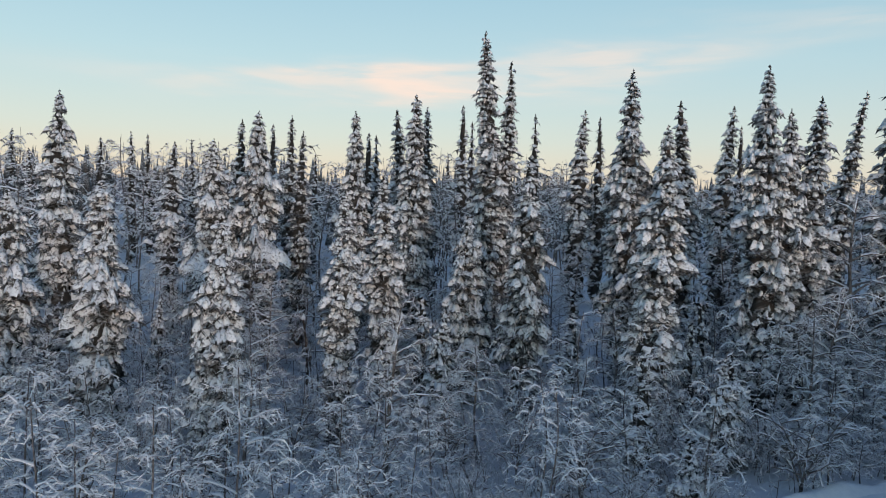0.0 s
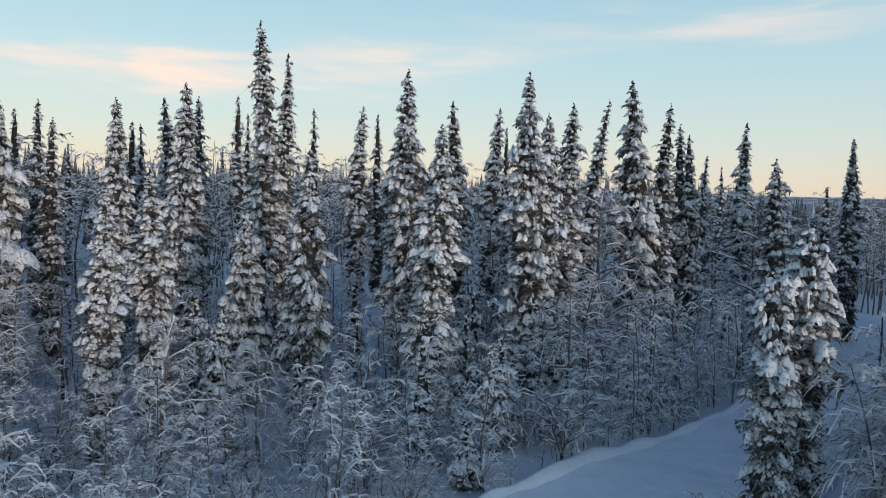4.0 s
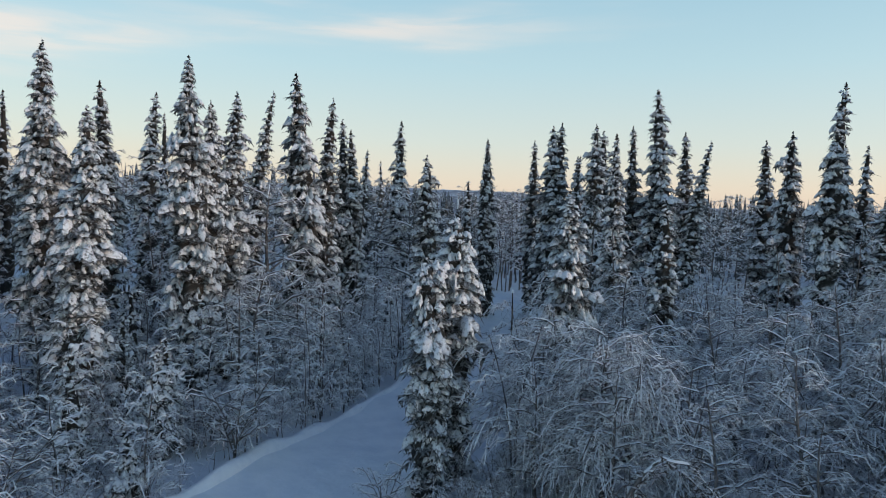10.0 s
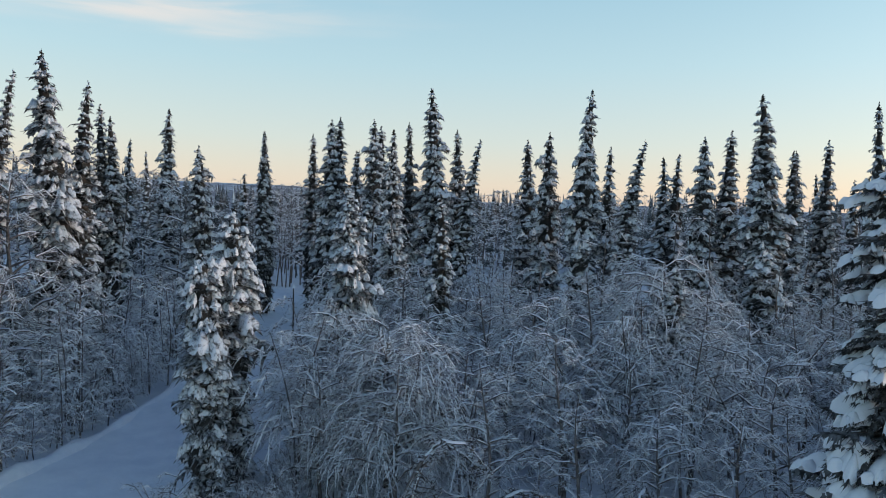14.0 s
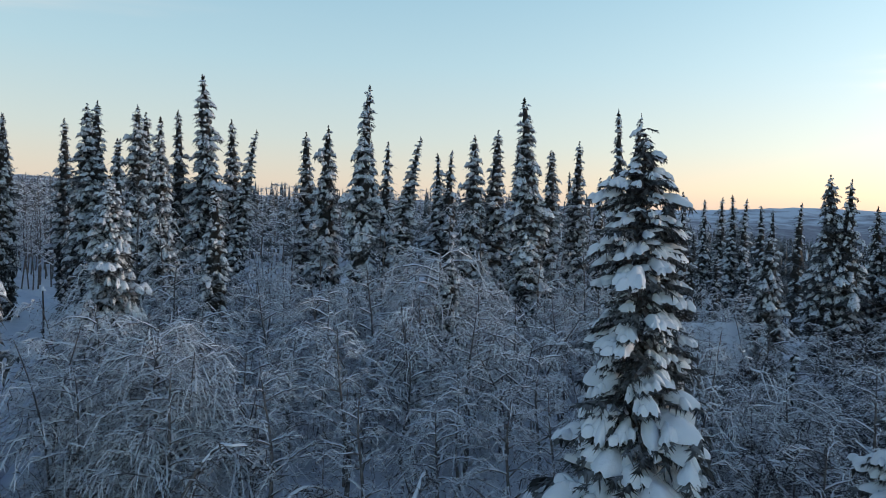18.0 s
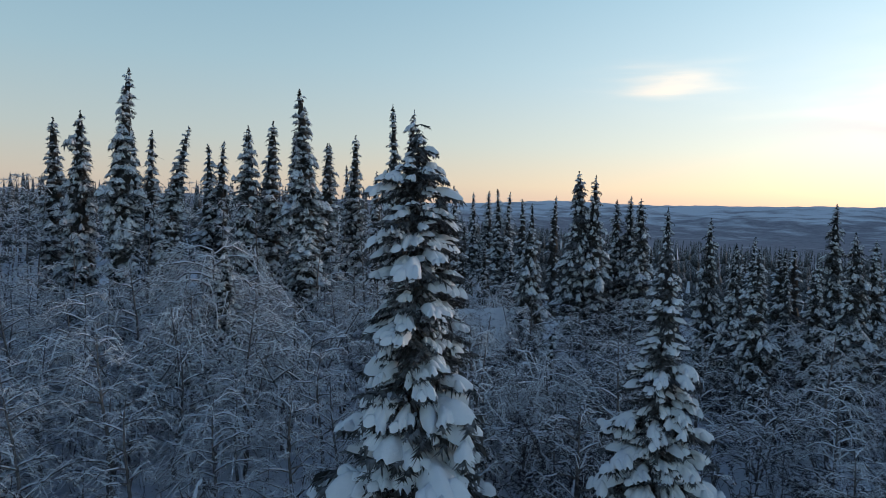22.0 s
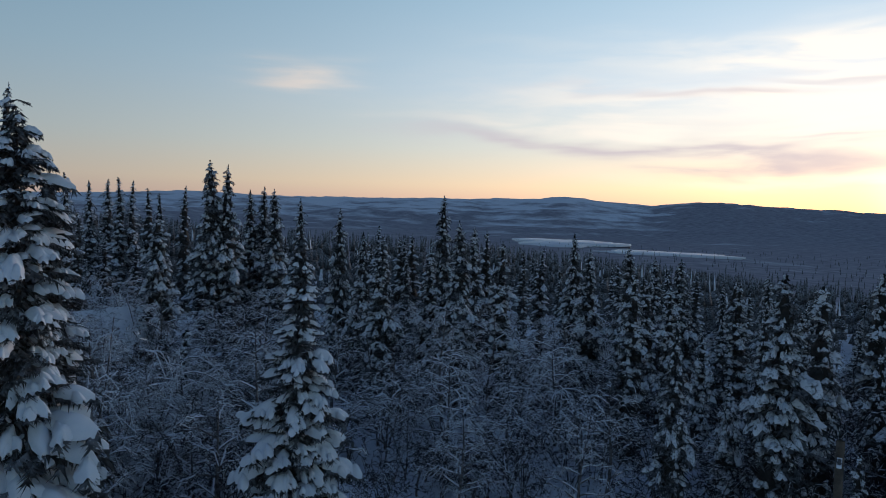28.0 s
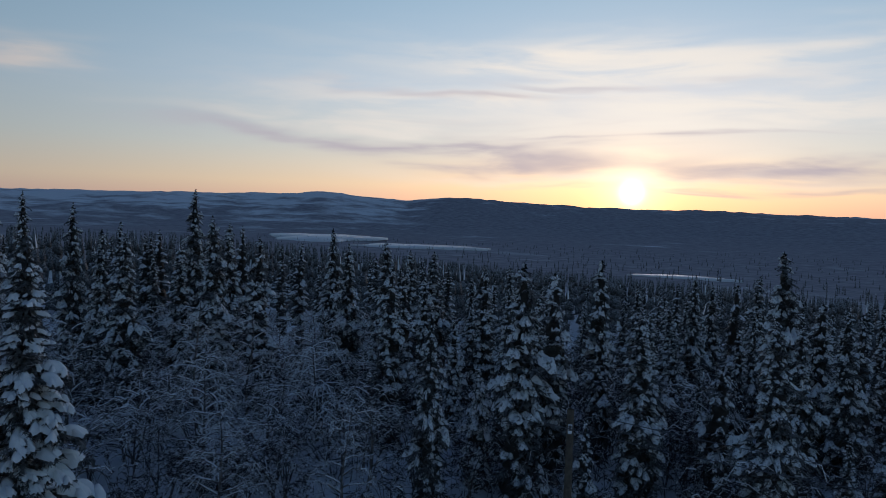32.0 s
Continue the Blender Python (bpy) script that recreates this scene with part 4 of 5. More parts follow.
def branching(seed, h, spread, limbs, subs, twigs, droop, stems=1, thick=0.012, lean_mesh=False, snowy=1.0, rime=0.5):
    """Wood, snow and twigs of a bare tree or bush, as points and triangles."""
    rng = np.random.default_rng(seed)
    wood, snow, p0s, p1s = [], [], [], []
    first = 0.06 if lean_mesh and h < 6 else 0.22
    for sidx in range(stems):
        a = rng.uniform(0, 6.28)
        lean = spread * (rng.uniform(0.25, 0.9) if stems > 1 else rng.uniform(0.02, 0.2))
        hh = h * rng.uniform(0.7, 1.0)
        u = np.linspace(0, 1, 7)
        bend = lean * u ** 1.7
        wig = 0.02 * h * np.sin(u * 6 + sidx + seed)
        stem = np.stack([bend * math.cos(a) + wig * math.sin(a), bend * math.sin(a) + wig * math.cos(a), hh * (u - 0.12 * (lean / h) * u ** 3)], 1)
        rad = thick * h * (1 - u) ** 0.9 / math.sqrt(stems) + 0.012
        wood.append(tube(stem, rad, 3 if lean_mesh else 5))
        for i in range(limbs):
            t = first + (0.98 - first) * (i + rng.uniform(0, 1)) / limbs
            root = np.array([np.interp(t, u, stem[:, k]) for k in range(3)])
            la = a + i * 2.4 + rng.uniform(-0.5, 0.5)
            ll = spread * (1.08 - 0.62 * t) * rng.uniform(0.55, 1.1)
            rise = rng.uniform(0.5, 1.05) * (1 - 0.3 * t)
            w = np.linspace(0, 1, 5)
            drop = droop * rng.uniform(0.5, 1.4)
            limb = root + np.stack([ll * w * math.cos(la), ll * w * math.sin(la), ll * (rise * w - drop * w ** 2.2)], 1)
            limb += rng.uniform(-0.07, 0.07, limb.shape) * ll * w[:, None]
            lr = (0.006 * h * (1 - t) + 0.014) * (1 - 0.8 * w)
            if lean_mesh:
                p0s += list(limb[:-1])
                p1s += list(limb[1:])
            else:
                wood.append(tube(limb, lr + 0.004, 4))
            # snow lying on a stretch of the limb
            lo = 0 if snowy > 1 else int(rng.integers(0, 3))
            k = 5 if snowy > 1 else 3
            sn = limb[lo:lo + k] + [0, 0, 0.02]
            wid = snowy * (lr[lo:lo + k] + 0.009) * rng.uniform(0.6, 1.4, k)
            perp = np.array([-math.sin(la), math.cos(la), 0])
            rowsv = np.stack([sn - perp * wid[:, None], sn + [0, 0, 1] * (0.02 + wid[:, None] * 0.9), sn + perp * wid[:, None]], 1).reshape(-1, 3)
            if not lean_mesh or i % 3 == 0:
                snow.append((rowsv, grid_tris(k, 3)))
            for j in range(subs):
                q = 0.25 + 0.75 * (j + rng.uniform(0, 1)) / subs
                r0 = np.array([np.interp(q, w, limb[:, k]) for k in range(3)])
                ba = la + rng.uniform(-1.2, 1.2)
                bl = ll * rng.uniform(0.28, 0.6) * (1.15 - 0.5 * q) + 0.15
                z1 = rng.uniform(-0.15, 0.75) - droop * 0.5
                m1 = r0 + 0.5 * bl * np.array([math.cos(ba), math.sin(ba), z1 + 0.25])
                m2 = r0 + bl * np.array([math.cos(ba), math.sin(ba), z1 - 0.25 - 0.5 * droop])
                p0s += [r0, m1]
                p1s += [m1, m2]
                if rng.uniform() < 0.40 * snowy:
                    bp = np.array([-math.sin(ba), math.cos(ba), 0]) * rng.uniform(0.008, 0.022)
                    strip = np.array([r0, m1, m2]) + [0, 0, 0.01]
                    snow.append((np.stack([strip - bp, strip + [0, 0, 0.035], strip + bp], 1).reshape(-1, 3), grid_tris(3, 3)))
                n = twigs
                uu = rng.uniform(0, 1, n)[:, None]
                st = np.where(uu < 0.5, r0 + (m1 - r0) * uu * 2, m1 + (m2 - m1) * (uu * 2 - 1))
                ta = ba + rng.uniform(-1.5, 1.5, n)
                tl = (bl * rng.uniform(0.10, 0.36, n) + 0.08)[:, None]
                en = st + tl * np.stack([np.cos(ta), np.sin(ta), rng.uniform(-0.35, 0.75, n) - droop * 0.7], 1)
                p0s += list(st)
                p1s += list(en)
    p0, p1 = np.array(p0s), np.array(p1s)
    ln = np.linalg.norm(p1 - p0, axis=1)
    # about half of the twigs are furred with rime and so thicker
    rimed = rng.uniform(0, 1, len(p0)) < rime
    w = np.where(rimed, rng.uniform(0.009, 0.021, len(p0)), rng.uniform(0.006, 0.013, len(p0))) * np.clip(0.75 + 0.2 * ln, 0, 1.1)
    return join(wood), join(snow), (p0, p1, w), rimed


BIRCH_KINDS = {
    # name: (height, spread, limbs, subs, twigs, droop, stems), twig material, label
    "birch": ((9.0, 2.6, 20, 6, 36, 0.40, 1), TWIGS, "bare birch with fine twigs white with rime"),
    "weeping": ((8.0, 3.4, 24, 6, 38, 0.80, 1, 0.012, False, 1.2), TWIGS, "bare birch bowed down by frost and snow"),
    "dome": ((9.0, 4.6, 34, 8, 44, 0.85, 1, 0.013, False, 1.3), TWIGS, "broad dome of a bare birch furred white with rime"),
    "willow": ((6.0, 2.6, 10, 5, 18, 0.40, 3), TWIGS, "many-stemmed frosted willow bush"),
    "alder": ((7.5, 2.3, 15, 6, 22, 0.30, 1), TWIGS_BARE_SHADED, "bare brownish alder lightly dusted with snow"),
    "thicket": ((3.4, 1.7, 7, 4, 16, 0.30, 5), TWIGS, "low thicket of rimed shoots"),
}


def birch(kind, x, y, h, turn=None):
    k = len(PLANTED)
    turn = (k * 137.5) % 360 if turn is None else turn
    variant = (kind, k % 3)
    spec, mat, label = BIRCH_KINDS[kind]
    s = h / spec[0]
    m = Matrix.Translation((x, y, float(ground_z(x, y)) - 0.1)) @ Matrix.Rotation(radians(turn), 4, "Z") @ Matrix.Diagonal((s, s, s, 1))
    if variant not in PROTO:
        ob = new("shrub" if kind in ("willow", "thicket") else "birch_tree" if kind != "alder" else "alder_tree")
        wood, snow, slips, rimed = branching(variant[1] * 17 + len(kind) * 5 + ord(kind[0]), *spec, rime=0.2 if kind == "alder" else 0.28)
        part("stem", mesh_of("stem", *wood, [BIRCH], smooth=True), ob)
        tagged(part("snow_load", mesh_of("snow_load", *snow, [SNOW], smooth=True), ob, "thin white snow along the limbs"), kind="stuff")
        tagged(part("crown", mesh_of("crown", *ribbons(*slips), [mat, RIME], rimed), ob, "haze of fine rimed shoots"), kind="stuff")
        ob.matrix_basis = m
        tagged(ob, label, "shrub" if kind in ("willow", "thicket") else "bare tree", "undergrowth of the forest")
        PROTO[variant] = ob
    else:
        old = PROTO[variant]
        keep = old.matrix_basis.copy()
        old.matrix_basis = Matrix.Identity(4)
        ob = copy_thing(old, m)
        old.matrix_basis = keep
    PLANTED.append((x, y, 0.5))
    return ob


def bowed_birch(x, y, turn, reach, rise, thick, seed):
    """A thin birch bent over in an arch by its load of snow."""
    rng = np.random.default_rng(seed)
    ob = tagged(new("birch_tree"), "bent birch arched over under thick snow", "bare tree", "bowed birches")
    ob.matrix_basis = Matrix.Translation((x, y, float(ground_z(x, y)) - 0.1)) @ Matrix.Rotation(radians(turn), 4, "Z")
    thick *= 0.62
    u = np.linspace(0, 1, 14)
    line = np.stack([reach * u ** 1.5, 0.12 * reach * np.sin(u * 4 + seed), rise * np.sin(u * 2.35) / 1.0], 1)
    line += 0.010 * reach * rng.standard_normal(line.shape) * u[:, None]
    part("stem", mesh_of("stem", *tube(line, thick * (1.1 - u) + 0.012, 7), [BIRCH], smooth=True), ob)
    wid = (thick * (1.15 - u) + 0.015) * rng.uniform(0.6, 1.4, 14)
    rows = np.stack([line + np.stack([0 * wid, -wid, 0 * wid], 1), line + np.stack([0 * wid, -0.5 * wid, thick * (1.1 - u) + 0.9 * wid], 1),
                     line + np.stack([0 * wid, 0.5 * wid, thick * (1.1 - u) + 0.9 * wid], 1), line + np.stack([0 * wid, wid, 0 * wid], 1)], 1).reshape(-1, 3)
    part("snow_load", mesh_of("snow_load", rows, grid_tris(14, 4), [SNOW], smooth=True), ob, "thick white snow along the stem")
    p0, p1 = [], []
    for _ in range(44):
        q = rng.uniform(0.25, 1)
        c = np.array([np.interp(q, u, line[:, k]) for k in range(3)])
        a = rng.uniform(0, 6.28)
        e = c + reach * rng.uniform(0.10, 0.28) * np.array([math.cos(a), math.sin(a), rng.uniform(-0.6, 0.5)])
        p0.append(c)
        p1.append(e)
        for _ in range(14):
            k = rng.uniform(0.2, 1)
            st = c + (e - c) * k
            p0.append(st)
            p1.append(st + reach * 0.12 * rng.uniform(0.3, 1) * np.array([rng.uniform(-1, 1), rng.uniform(-1, 1), rng.uniform(-0.9, 0.4)]))
    p0, p1 = np.array(p0), np.array(p1)
    tagged(part("crown", mesh_of("crown", *ribbons(p0, p1, np.full(len(p0), 0.022)), [TWIGS]), ob), kind="stuff")
    PLANTED.append((x, y, 1.0))


def snag(x, y, h, lean, turn):
    """A dead bare trunk, broken off at the top."""
    ob = tagged(new("snag"), "dead bare trunk broken off and capped with snow", "dead tree", "snags")
    ob.matrix_basis = Matrix.Translation((x, y, float(ground_z(x, y)) - 0.1)) @ Matrix.Rotation(radians(turn), 4, "Z")
    u = np.linspace(0, 1, 9)
    part("trunk", mesh_of("trunk", *tube(np.stack([lean * u ** 1.4, 0.05 * np.sin(u * 7), h * u], 1), 0.10 * (1 - 0.6 * u), 8), [BARK], smooth=True), ob)
    v, f = clump(np.random.default_rng(int(h * 10)), np.array([lean, 0.0, h]), np.array([1.0, 0, 0]), 0.16, 0.14, 0.22)
    part("snow_cap", mesh_of("snow_cap", v, f, [SNOW], smooth=True), ob, "cap of snow on the broken top")
    for k in range(7):
        t = 0.35 + 0.09 * k
        a = k * 2.4
        e = np.array([[0, 0, 0], [0.35 * math.cos(a), 0.35 * math.sin(a), 0.05], [0.6 * math.cos(a), 0.6 * math.sin(a), -0.08]]) * (1.1 - 0.6 * t)
        part("stub", mesh_of("stub", *tube(e + [lean * t ** 1.4, 0, h * t], [0.025, 0.015, 0.006], 5), [BARK]), ob)
    PLANTED.append((x, y, 0.4))


def open_ground(x, y):
    """Whether nothing grows there: the road, its verge, the hovering place, the cut beside the road."""
    d, b = math.hypot(x, y), float(bearing_of(x, y))
    if d < 19 or float(road_gap(x, y)) < ROAD_HALF + 1.0:
        return True
    if -60 < b < 40.5 and d < 23 + 0.0:
        return True
    # the near side of the road, kept clear
    if -60 < b < 40.5 and (x * 0.44 - y * 0.898) > -19.6 and x > -60:
        return True
    if 45.6 < b < 49.4 and 30 < d < 82:
        return True
    return False


# how high woods reach over the level of the eye, by bearing
def canopy(b):
    return float(ramp_by(b, (-60, 0, 20, 35, 44, 60, 90, 97, 110, 125, 150, 180), (4.4, 4.3, 4.0, 3.1, 1.4, 1.7, 1.5, -0.6, -1.8, -2.4, -4.6, -5.6)))


CABIN_AT = 100.7


def headroom(b, d):
    """How high things may reach over the level of the eye; low before the cabin."""
    if CABIN_AT - 1.0 < b < CABIN_AT + 0.7 and d < 56:
        return -9.2
    return canopy(b)


def scatter(rng, n, b0, b1, d0, d1, apart, tall, fill):
    """Sows things between bearings and distances, no taller than the canopy there."""
    got, tries = 0, 0
    while got < n and tries < n * 12:
        tries += 1
        b, d = rng.uniform(b0, b1), math.sqrt(rng.uniform(d0 * d0, d1 * d1))
        x, y = at(b, d)
        if open_ground(x, y) or any((x - p) ** 2 + (y - q) ** 2 < (apart + 0.3 * r) ** 2 for p, q, r in PLANTED):
            continue
        room = 12 + d * math.tan(radians(headroom(b, d))) - float(ground_z(x, y))
        h = min(rng.uniform(*tall), room * rng.uniform(0.82, 1.0))
        if h < tall[0] * 0.45:
            continue
        fill(rng, x, y, h)
        got += 1


def any_birch(rng, x, y, h):
    kind = ("birch", "weeping", "alder", "birch")[int(rng.integers(4))] if h > 5 else ("willow", "thicket")[int(rng.integers(2))]
    birch(kind, x, y, h)


def joined_spruces(label, kind, mat, rng, n, b0, b1, d0, d1, apart, tall, slim):
    """Far spruces past the ones that can be told apart, as one object."""
    spec = SPRUCE_KINDS[kind][0]
    kinds = []
    for k in range(3):
        trunk, needles, snow = spruce_parts(500 + k, 15.0, 1.5, *spec)
        v, f = join([trunk, needles, snow])
        kinds.append((v, f, np.repeat([0, 1, 2], [len(trunk[1]), len(needles[1]), len(snow[1])])))
    pieces, slots = [], []

    def plant(rng, x, y, h):
        v, f, slot = kinds[len(pieces) % 3]
        a, k = rng.uniform(0, 6.28), h * rng.uniform(*slim) / 1.5
        c, q = math.cos(a) * k, math.sin(a) * k
        pieces.append((np.stack([x + v[:, 0] * c - v[:, 1] * q, y + v[:, 0] * q + v[:, 1] * c, float(ground_z(x, y)) - 0.15 + v[:, 2] * h / 15.0], 1), f))
        slots.append(slot)
        PLANTED.append((x, y, 1.2))

    scatter(rng, n, b0, b1, d0, d1, apart, tall, plant)
    v, f = join(pieces)
    tagged(new("spruce_wood", mesh_of("spruce_wood", v, f, [BARK, mat, CLUMPS], np.concatenate(slots))), label, "spruce wood", kind="stuff")


birch("dome", 42.97, 9.45, 12.61)
birch("dome", 24.34, 15.77, 8.90)
birch("dome", 31.20, 13.51, 7.23)
birch("birch", 43.27, 15.61, 8.21)
birch("willow", 33.84, 3.34, 7.78)
birch("willow", 25.10, 12.42, 4.98)
birch("birch", 31.30, 10.44, 5.02)
birch("birch", 25.52, 44.15, 15.96)
birch("alder", 43.83, 49.34, 16.23)
birch("dome", 25.13, 16.39, 9.58)
birch("birch", -11.76, 44.47, 10.29)
birch("birch", -19.48, 34.94, 6.38)
birch("alder", -14.80, 37.16, 5.92)
birch("willow", -6.66, 32.32, 4.32)
birch("willow", 3.54, 30.80, 4.17)
birch("birch", 6.01, 32.45, 5.30)
birch("willow", -13.46, 26.81, 4.29)
birch("birch", 43.97, 1.64, 7.50)
birch("birch", 37.87, 3.16, 6.38)
birch("willow", 23.56, -20.14, 4.75)
birch("willow", 22.08, -23.16, 4.43)
birch("alder", 30.88, -8.40, 5.36)
birch("willow", 28.33, -16.92, 5.38)
bowed_birch(18.02, 13.47, -35, 4.5, 2.2, 0.14, 1)
bowed_birch(18.92, 12.17, -50, 3.4, 4.6, 0.11, 2)
bowed_birch(21.69, 5.99, -15, 3.6, 2.8, 0.15, 3)
bowed_birch(21.33, 7.17, 150, 2.6, 3.0, 0.11, 4)
bowed_birch(19.04, 11.99, -30, 3.5, 4.0, 0.12, 5)
bowed_birch(20.45, 9.39, -20, 3.2, 2.6, 0.09, 6)
bowed_birch(-6.86, 39.41, 160, 2.0, 5.0, 0.07, 7)
bowed_birch(-9.97, 26.16, 20, 2.4, 2.5, 0.07, 8)
birch("thicket", 17.18, 20.83, 2.6)
birch("willow", 27.03, 29.48, 3.4)
snag(34.82, 30.06, 6.52, 0.3, 20)
snag(-7.27, 39.33, 5.55, -0.5, 60)
snag(35.99, 0.90, 3.51, 0.1, 0)
birch("dome", 32.83, -8.85, 7.19)
birch("weeping", 43.37, 7.42, 10.08)
birch("birch", 38.28, 11.60, 9.45)
birch("weeping", 33.72, 12.62, 8.20)
birch("weeping", 30.96, 18.38, 8.76)

def slope_spruce(rng, x, y, h):
    near = math.hypot(x, y) < 62
    spruce("slope_spire" if near else "slope_distant", x, y, h, h * rng.uniform(0.12, 0.16))


def young_spruce(rng, x, y, h):
    spruce("young", x, y, h, h * rng.uniform(0.13, 0.18))


sow = np.random.default_rng(21)
scatter(sow, 26, -36, 46, 33, 60, 2.0, (3, 7.5), young_spruce)
scatter(sow, 10, 50, 110, 26, 55, 2.2, (3, 6.5), young_spruce)
scatter(sow, 45, -36, 46, 30, 60, 2.2, (5.2, 9.5), any_birch)
scatter(sow, 15, -36, 44, 27, 40, 1.6, (2.5, 4.5), any_birch)
scatter(sow, 80, 49, 100, 24, 55, 2.2, (5.2, 9), any_birch)
scatter(sow, 15, 41, 110, 26, 45, 1.6, (2.5, 4.5), any_birch)
scatter(sow, 40, 98, 140, 24, 60, 2.4, (5.2, 8), any_birch)
scatter(sow, 14, 100, 182, 24, 50, 2.0, (2.5, 4.5), any_birch)
joined_spruces("pointed snowy spruces far back in the wood", "distant", NEEDLES, sow, 40, -38, 95, 75, 170, 3.0, (9, 18), (0.07, 0.10))
scatter(sow, 46, 116, 184, 36, 62, 2.6, (6, 13), slope_spruce)
scatter(sow, 26, 132, 184, 25, 38, 2.6, (4, 11), slope_spruce)
joined_spruces("backlit snow-dusted spruces, coloured dark, covering the lower slope", "slope_distant", NEEDLES_BARE_SHADED, sow, 80, 97, 184, 60, 150, 2.5, (8, 14), (0.10, 0.14))

# ---- undergrowth and far birches, more than one could count ----
def sown(name, label, category, seed, n, b0, b1, d0, d1, tall, spec, mats, slips_wide, fit=False, verge=0.0, rime=0.5):
    """One joined object of bushes or far bare trees, sown between bearings and distances."""
    rng = np.random.default_rng(seed)
    kinds = []
    for k in range(6):
        wood, snow, (p0, p1, w), rimed = branching(seed * 10 + k, *spec, rime=rime)
        parts = [wood, snow, ribbons(p0, p1, w * slips_wide)]
        v, f = join(parts)
        slot = np.concatenate([np.zeros(len(wood[1])), np.ones(len(snow[1])), 2 + rimed])
        kinds.append((v, f, slot))
    vs, fs, sl, count = [], [], [], 0
    got, tries = 0, 0
    while got < n and tries < n * 6:
        tries += 1
        b, d = rng.uniform(b0, b1), math.sqrt(rng.uniform(d0 * d0, d1 * d1))
        x, y = at(b, d)
        if verge:
            k = int(rng.integers(45, 150))
            t = ROAD_PATH[k + 1] - ROAD_PATH[k]
            t /= np.linalg.norm(t)
            off = ROAD_HALF + 1.0 + verge * rng.uniform(0, 1) ** 1.4
            x, y = ROAD_PATH[k][0] - t[1] * off, ROAD_PATH[k][1] + t[0] * off
            b, d = float(bearing_of(x, y)), math.hypot(x, y)
        elif open_ground(x, y):
            continue
        if verge and 45.4 < b < 49.4:
            continue
        z = float(ground_z(x, y))
        room = 12 + d * math.tan(radians(headroom(b, d))) - z
        h = min(room * rng.uniform(1.0, 1.22), tall[1]) if fit else min(rng.uniform(*tall), room)
        if h < tall[0] * 0.6:
            continue
        v, f, slot = kinds[int(rng.integers(len(kinds)))]
        a, k = rng.uniform(0, 6.28), h / spec[0]
        c, q = math.cos(a) * k, math.sin(a) * k
        vs.append(np.stack([x + v[:, 0] * c - v[:, 1] * q, y + v[:, 0] * q + v[:, 1] * c, z - 0.1 + v[:, 2] * k], 1))
        fs.append(f + count)
        sl.append(slot)
        count += len(v)
        got += 1
    me = mesh_of(name, np.concatenate(vs), np.concatenate(fs), mats, np.concatenate(sl))
    return tagged(new(name, me), label, category, kind="stuff")


def brush(label, seed, n, b0, b1, d0, d1, tall, mat):
    """Thin shoots standing straight out of the snow, each with side twigs, joined."""
    rng = np.random.default_rng(seed)
    b, d = rng.uniform(b0, b1, n), np.sqrt(rng.uniform(d0 * d0, d1 * d1, n))
    x, y = d * np.sin(np.radians(b)), d * np.cos(np.radians(b))
    # in patches
    keep = np.array([not open_ground(q, w) for q, w in zip(x, y)]) & (np.sin(x * 0.9) * np.sin(y * 0.8 + 1) + rng.uniform(-1, 1, n) > -0.35)
    x, y = x[keep], y[keep]
    n = len(x)
    root = np.stack([x, y, ground_z(x, y) - 0.03], 1)
    h = rng.uniform(*tall, n)[:, None]
    tip = root + np.stack([rng.normal(0, 0.28, n), rng.normal(0, 0.28, n), np.ones(n)], 1) * h
    p0, p1, w = [root], [tip], [rng.uniform(0.010, 0.024, n)]
    for k in range(7):
        u = rng.uniform(0.3, 1.0, n)[:, None]
        st = root + (tip - root) * u
        p0.append(st)
        p1.append(st + h * rng.uniform(0.12, 0.34, n)[:, None] * np.stack([rng.uniform(-1, 1, n), rng.uniform(-1, 1, n), rng.uniform(-0.4, 0.7, n)], 1))
        w.append(rng.uniform(0.012, 0.034, n))
    me = mesh_of("undergrowth", *ribbons(np.concatenate(p0), np.concatenate(p1), np.concatenate(w)), [mat])
    return tagged(new("undergrowth", me), label, "undergrowth", kind="stuff")


BUSH = (3.4, 1.7, 6, 3, 12, 0.35, 4, 0.012, True)
SHOOT = (5.0, 1.4, 22, 3, 14, 0.35, 1, 0.006, True)
CROWN = (6.0, 2.6, 15, 6, 15, 0.75, 2, 0.010, True)
FAR = (10.0, 2.6, 12, 3, 10, 0.4, 1, 0.006, True)
# for the slope towards the sun: shade put in as less snow and darker twigs
BUSH_SHADED = (3.4, 1.7, 6, 3, 13, 0.35, 4, 0.012, True, 0.4)
CROWN_SHADED = (6.0, 2.6, 14, 4, 13, 0.7, 2, 0.010, True, 0.5)
FROSTED, SHADED = [BIRCH, SNOW, TWIGS, RIME], [BIRCH, SNOW, TWIGS_BARE_SHADED, RIME]
sown("undergrowth", "frosted bushes crowding the forest floor", "undergrowth", 1, 120, -37, 22, 25, 36, (0.8, 2.1), BUSH, FROSTED, 1.3, rime=0.35)
sown("undergrowth", "frosted saplings between the spruces", "undergrowth", 2, 160, -37, 46, 36, 70, (3.5, 8.0), SHOOT, FROSTED, 1.4, rime=0.35)
sown("undergrowth", "rimed thickets behind the road bank", "undergrowth", 8, 70, 14, 46, 36, 66, (1.8, 4.5), BUSH, FROSTED, 1.4, rime=0.4)
sown("undergrowth", "rimed saplings in the wood", "undergrowth", 3, 45, 41, 100, 26, 60, (2.0, 5.0), SHOOT, FROSTED, 1.4, rime=0.25)
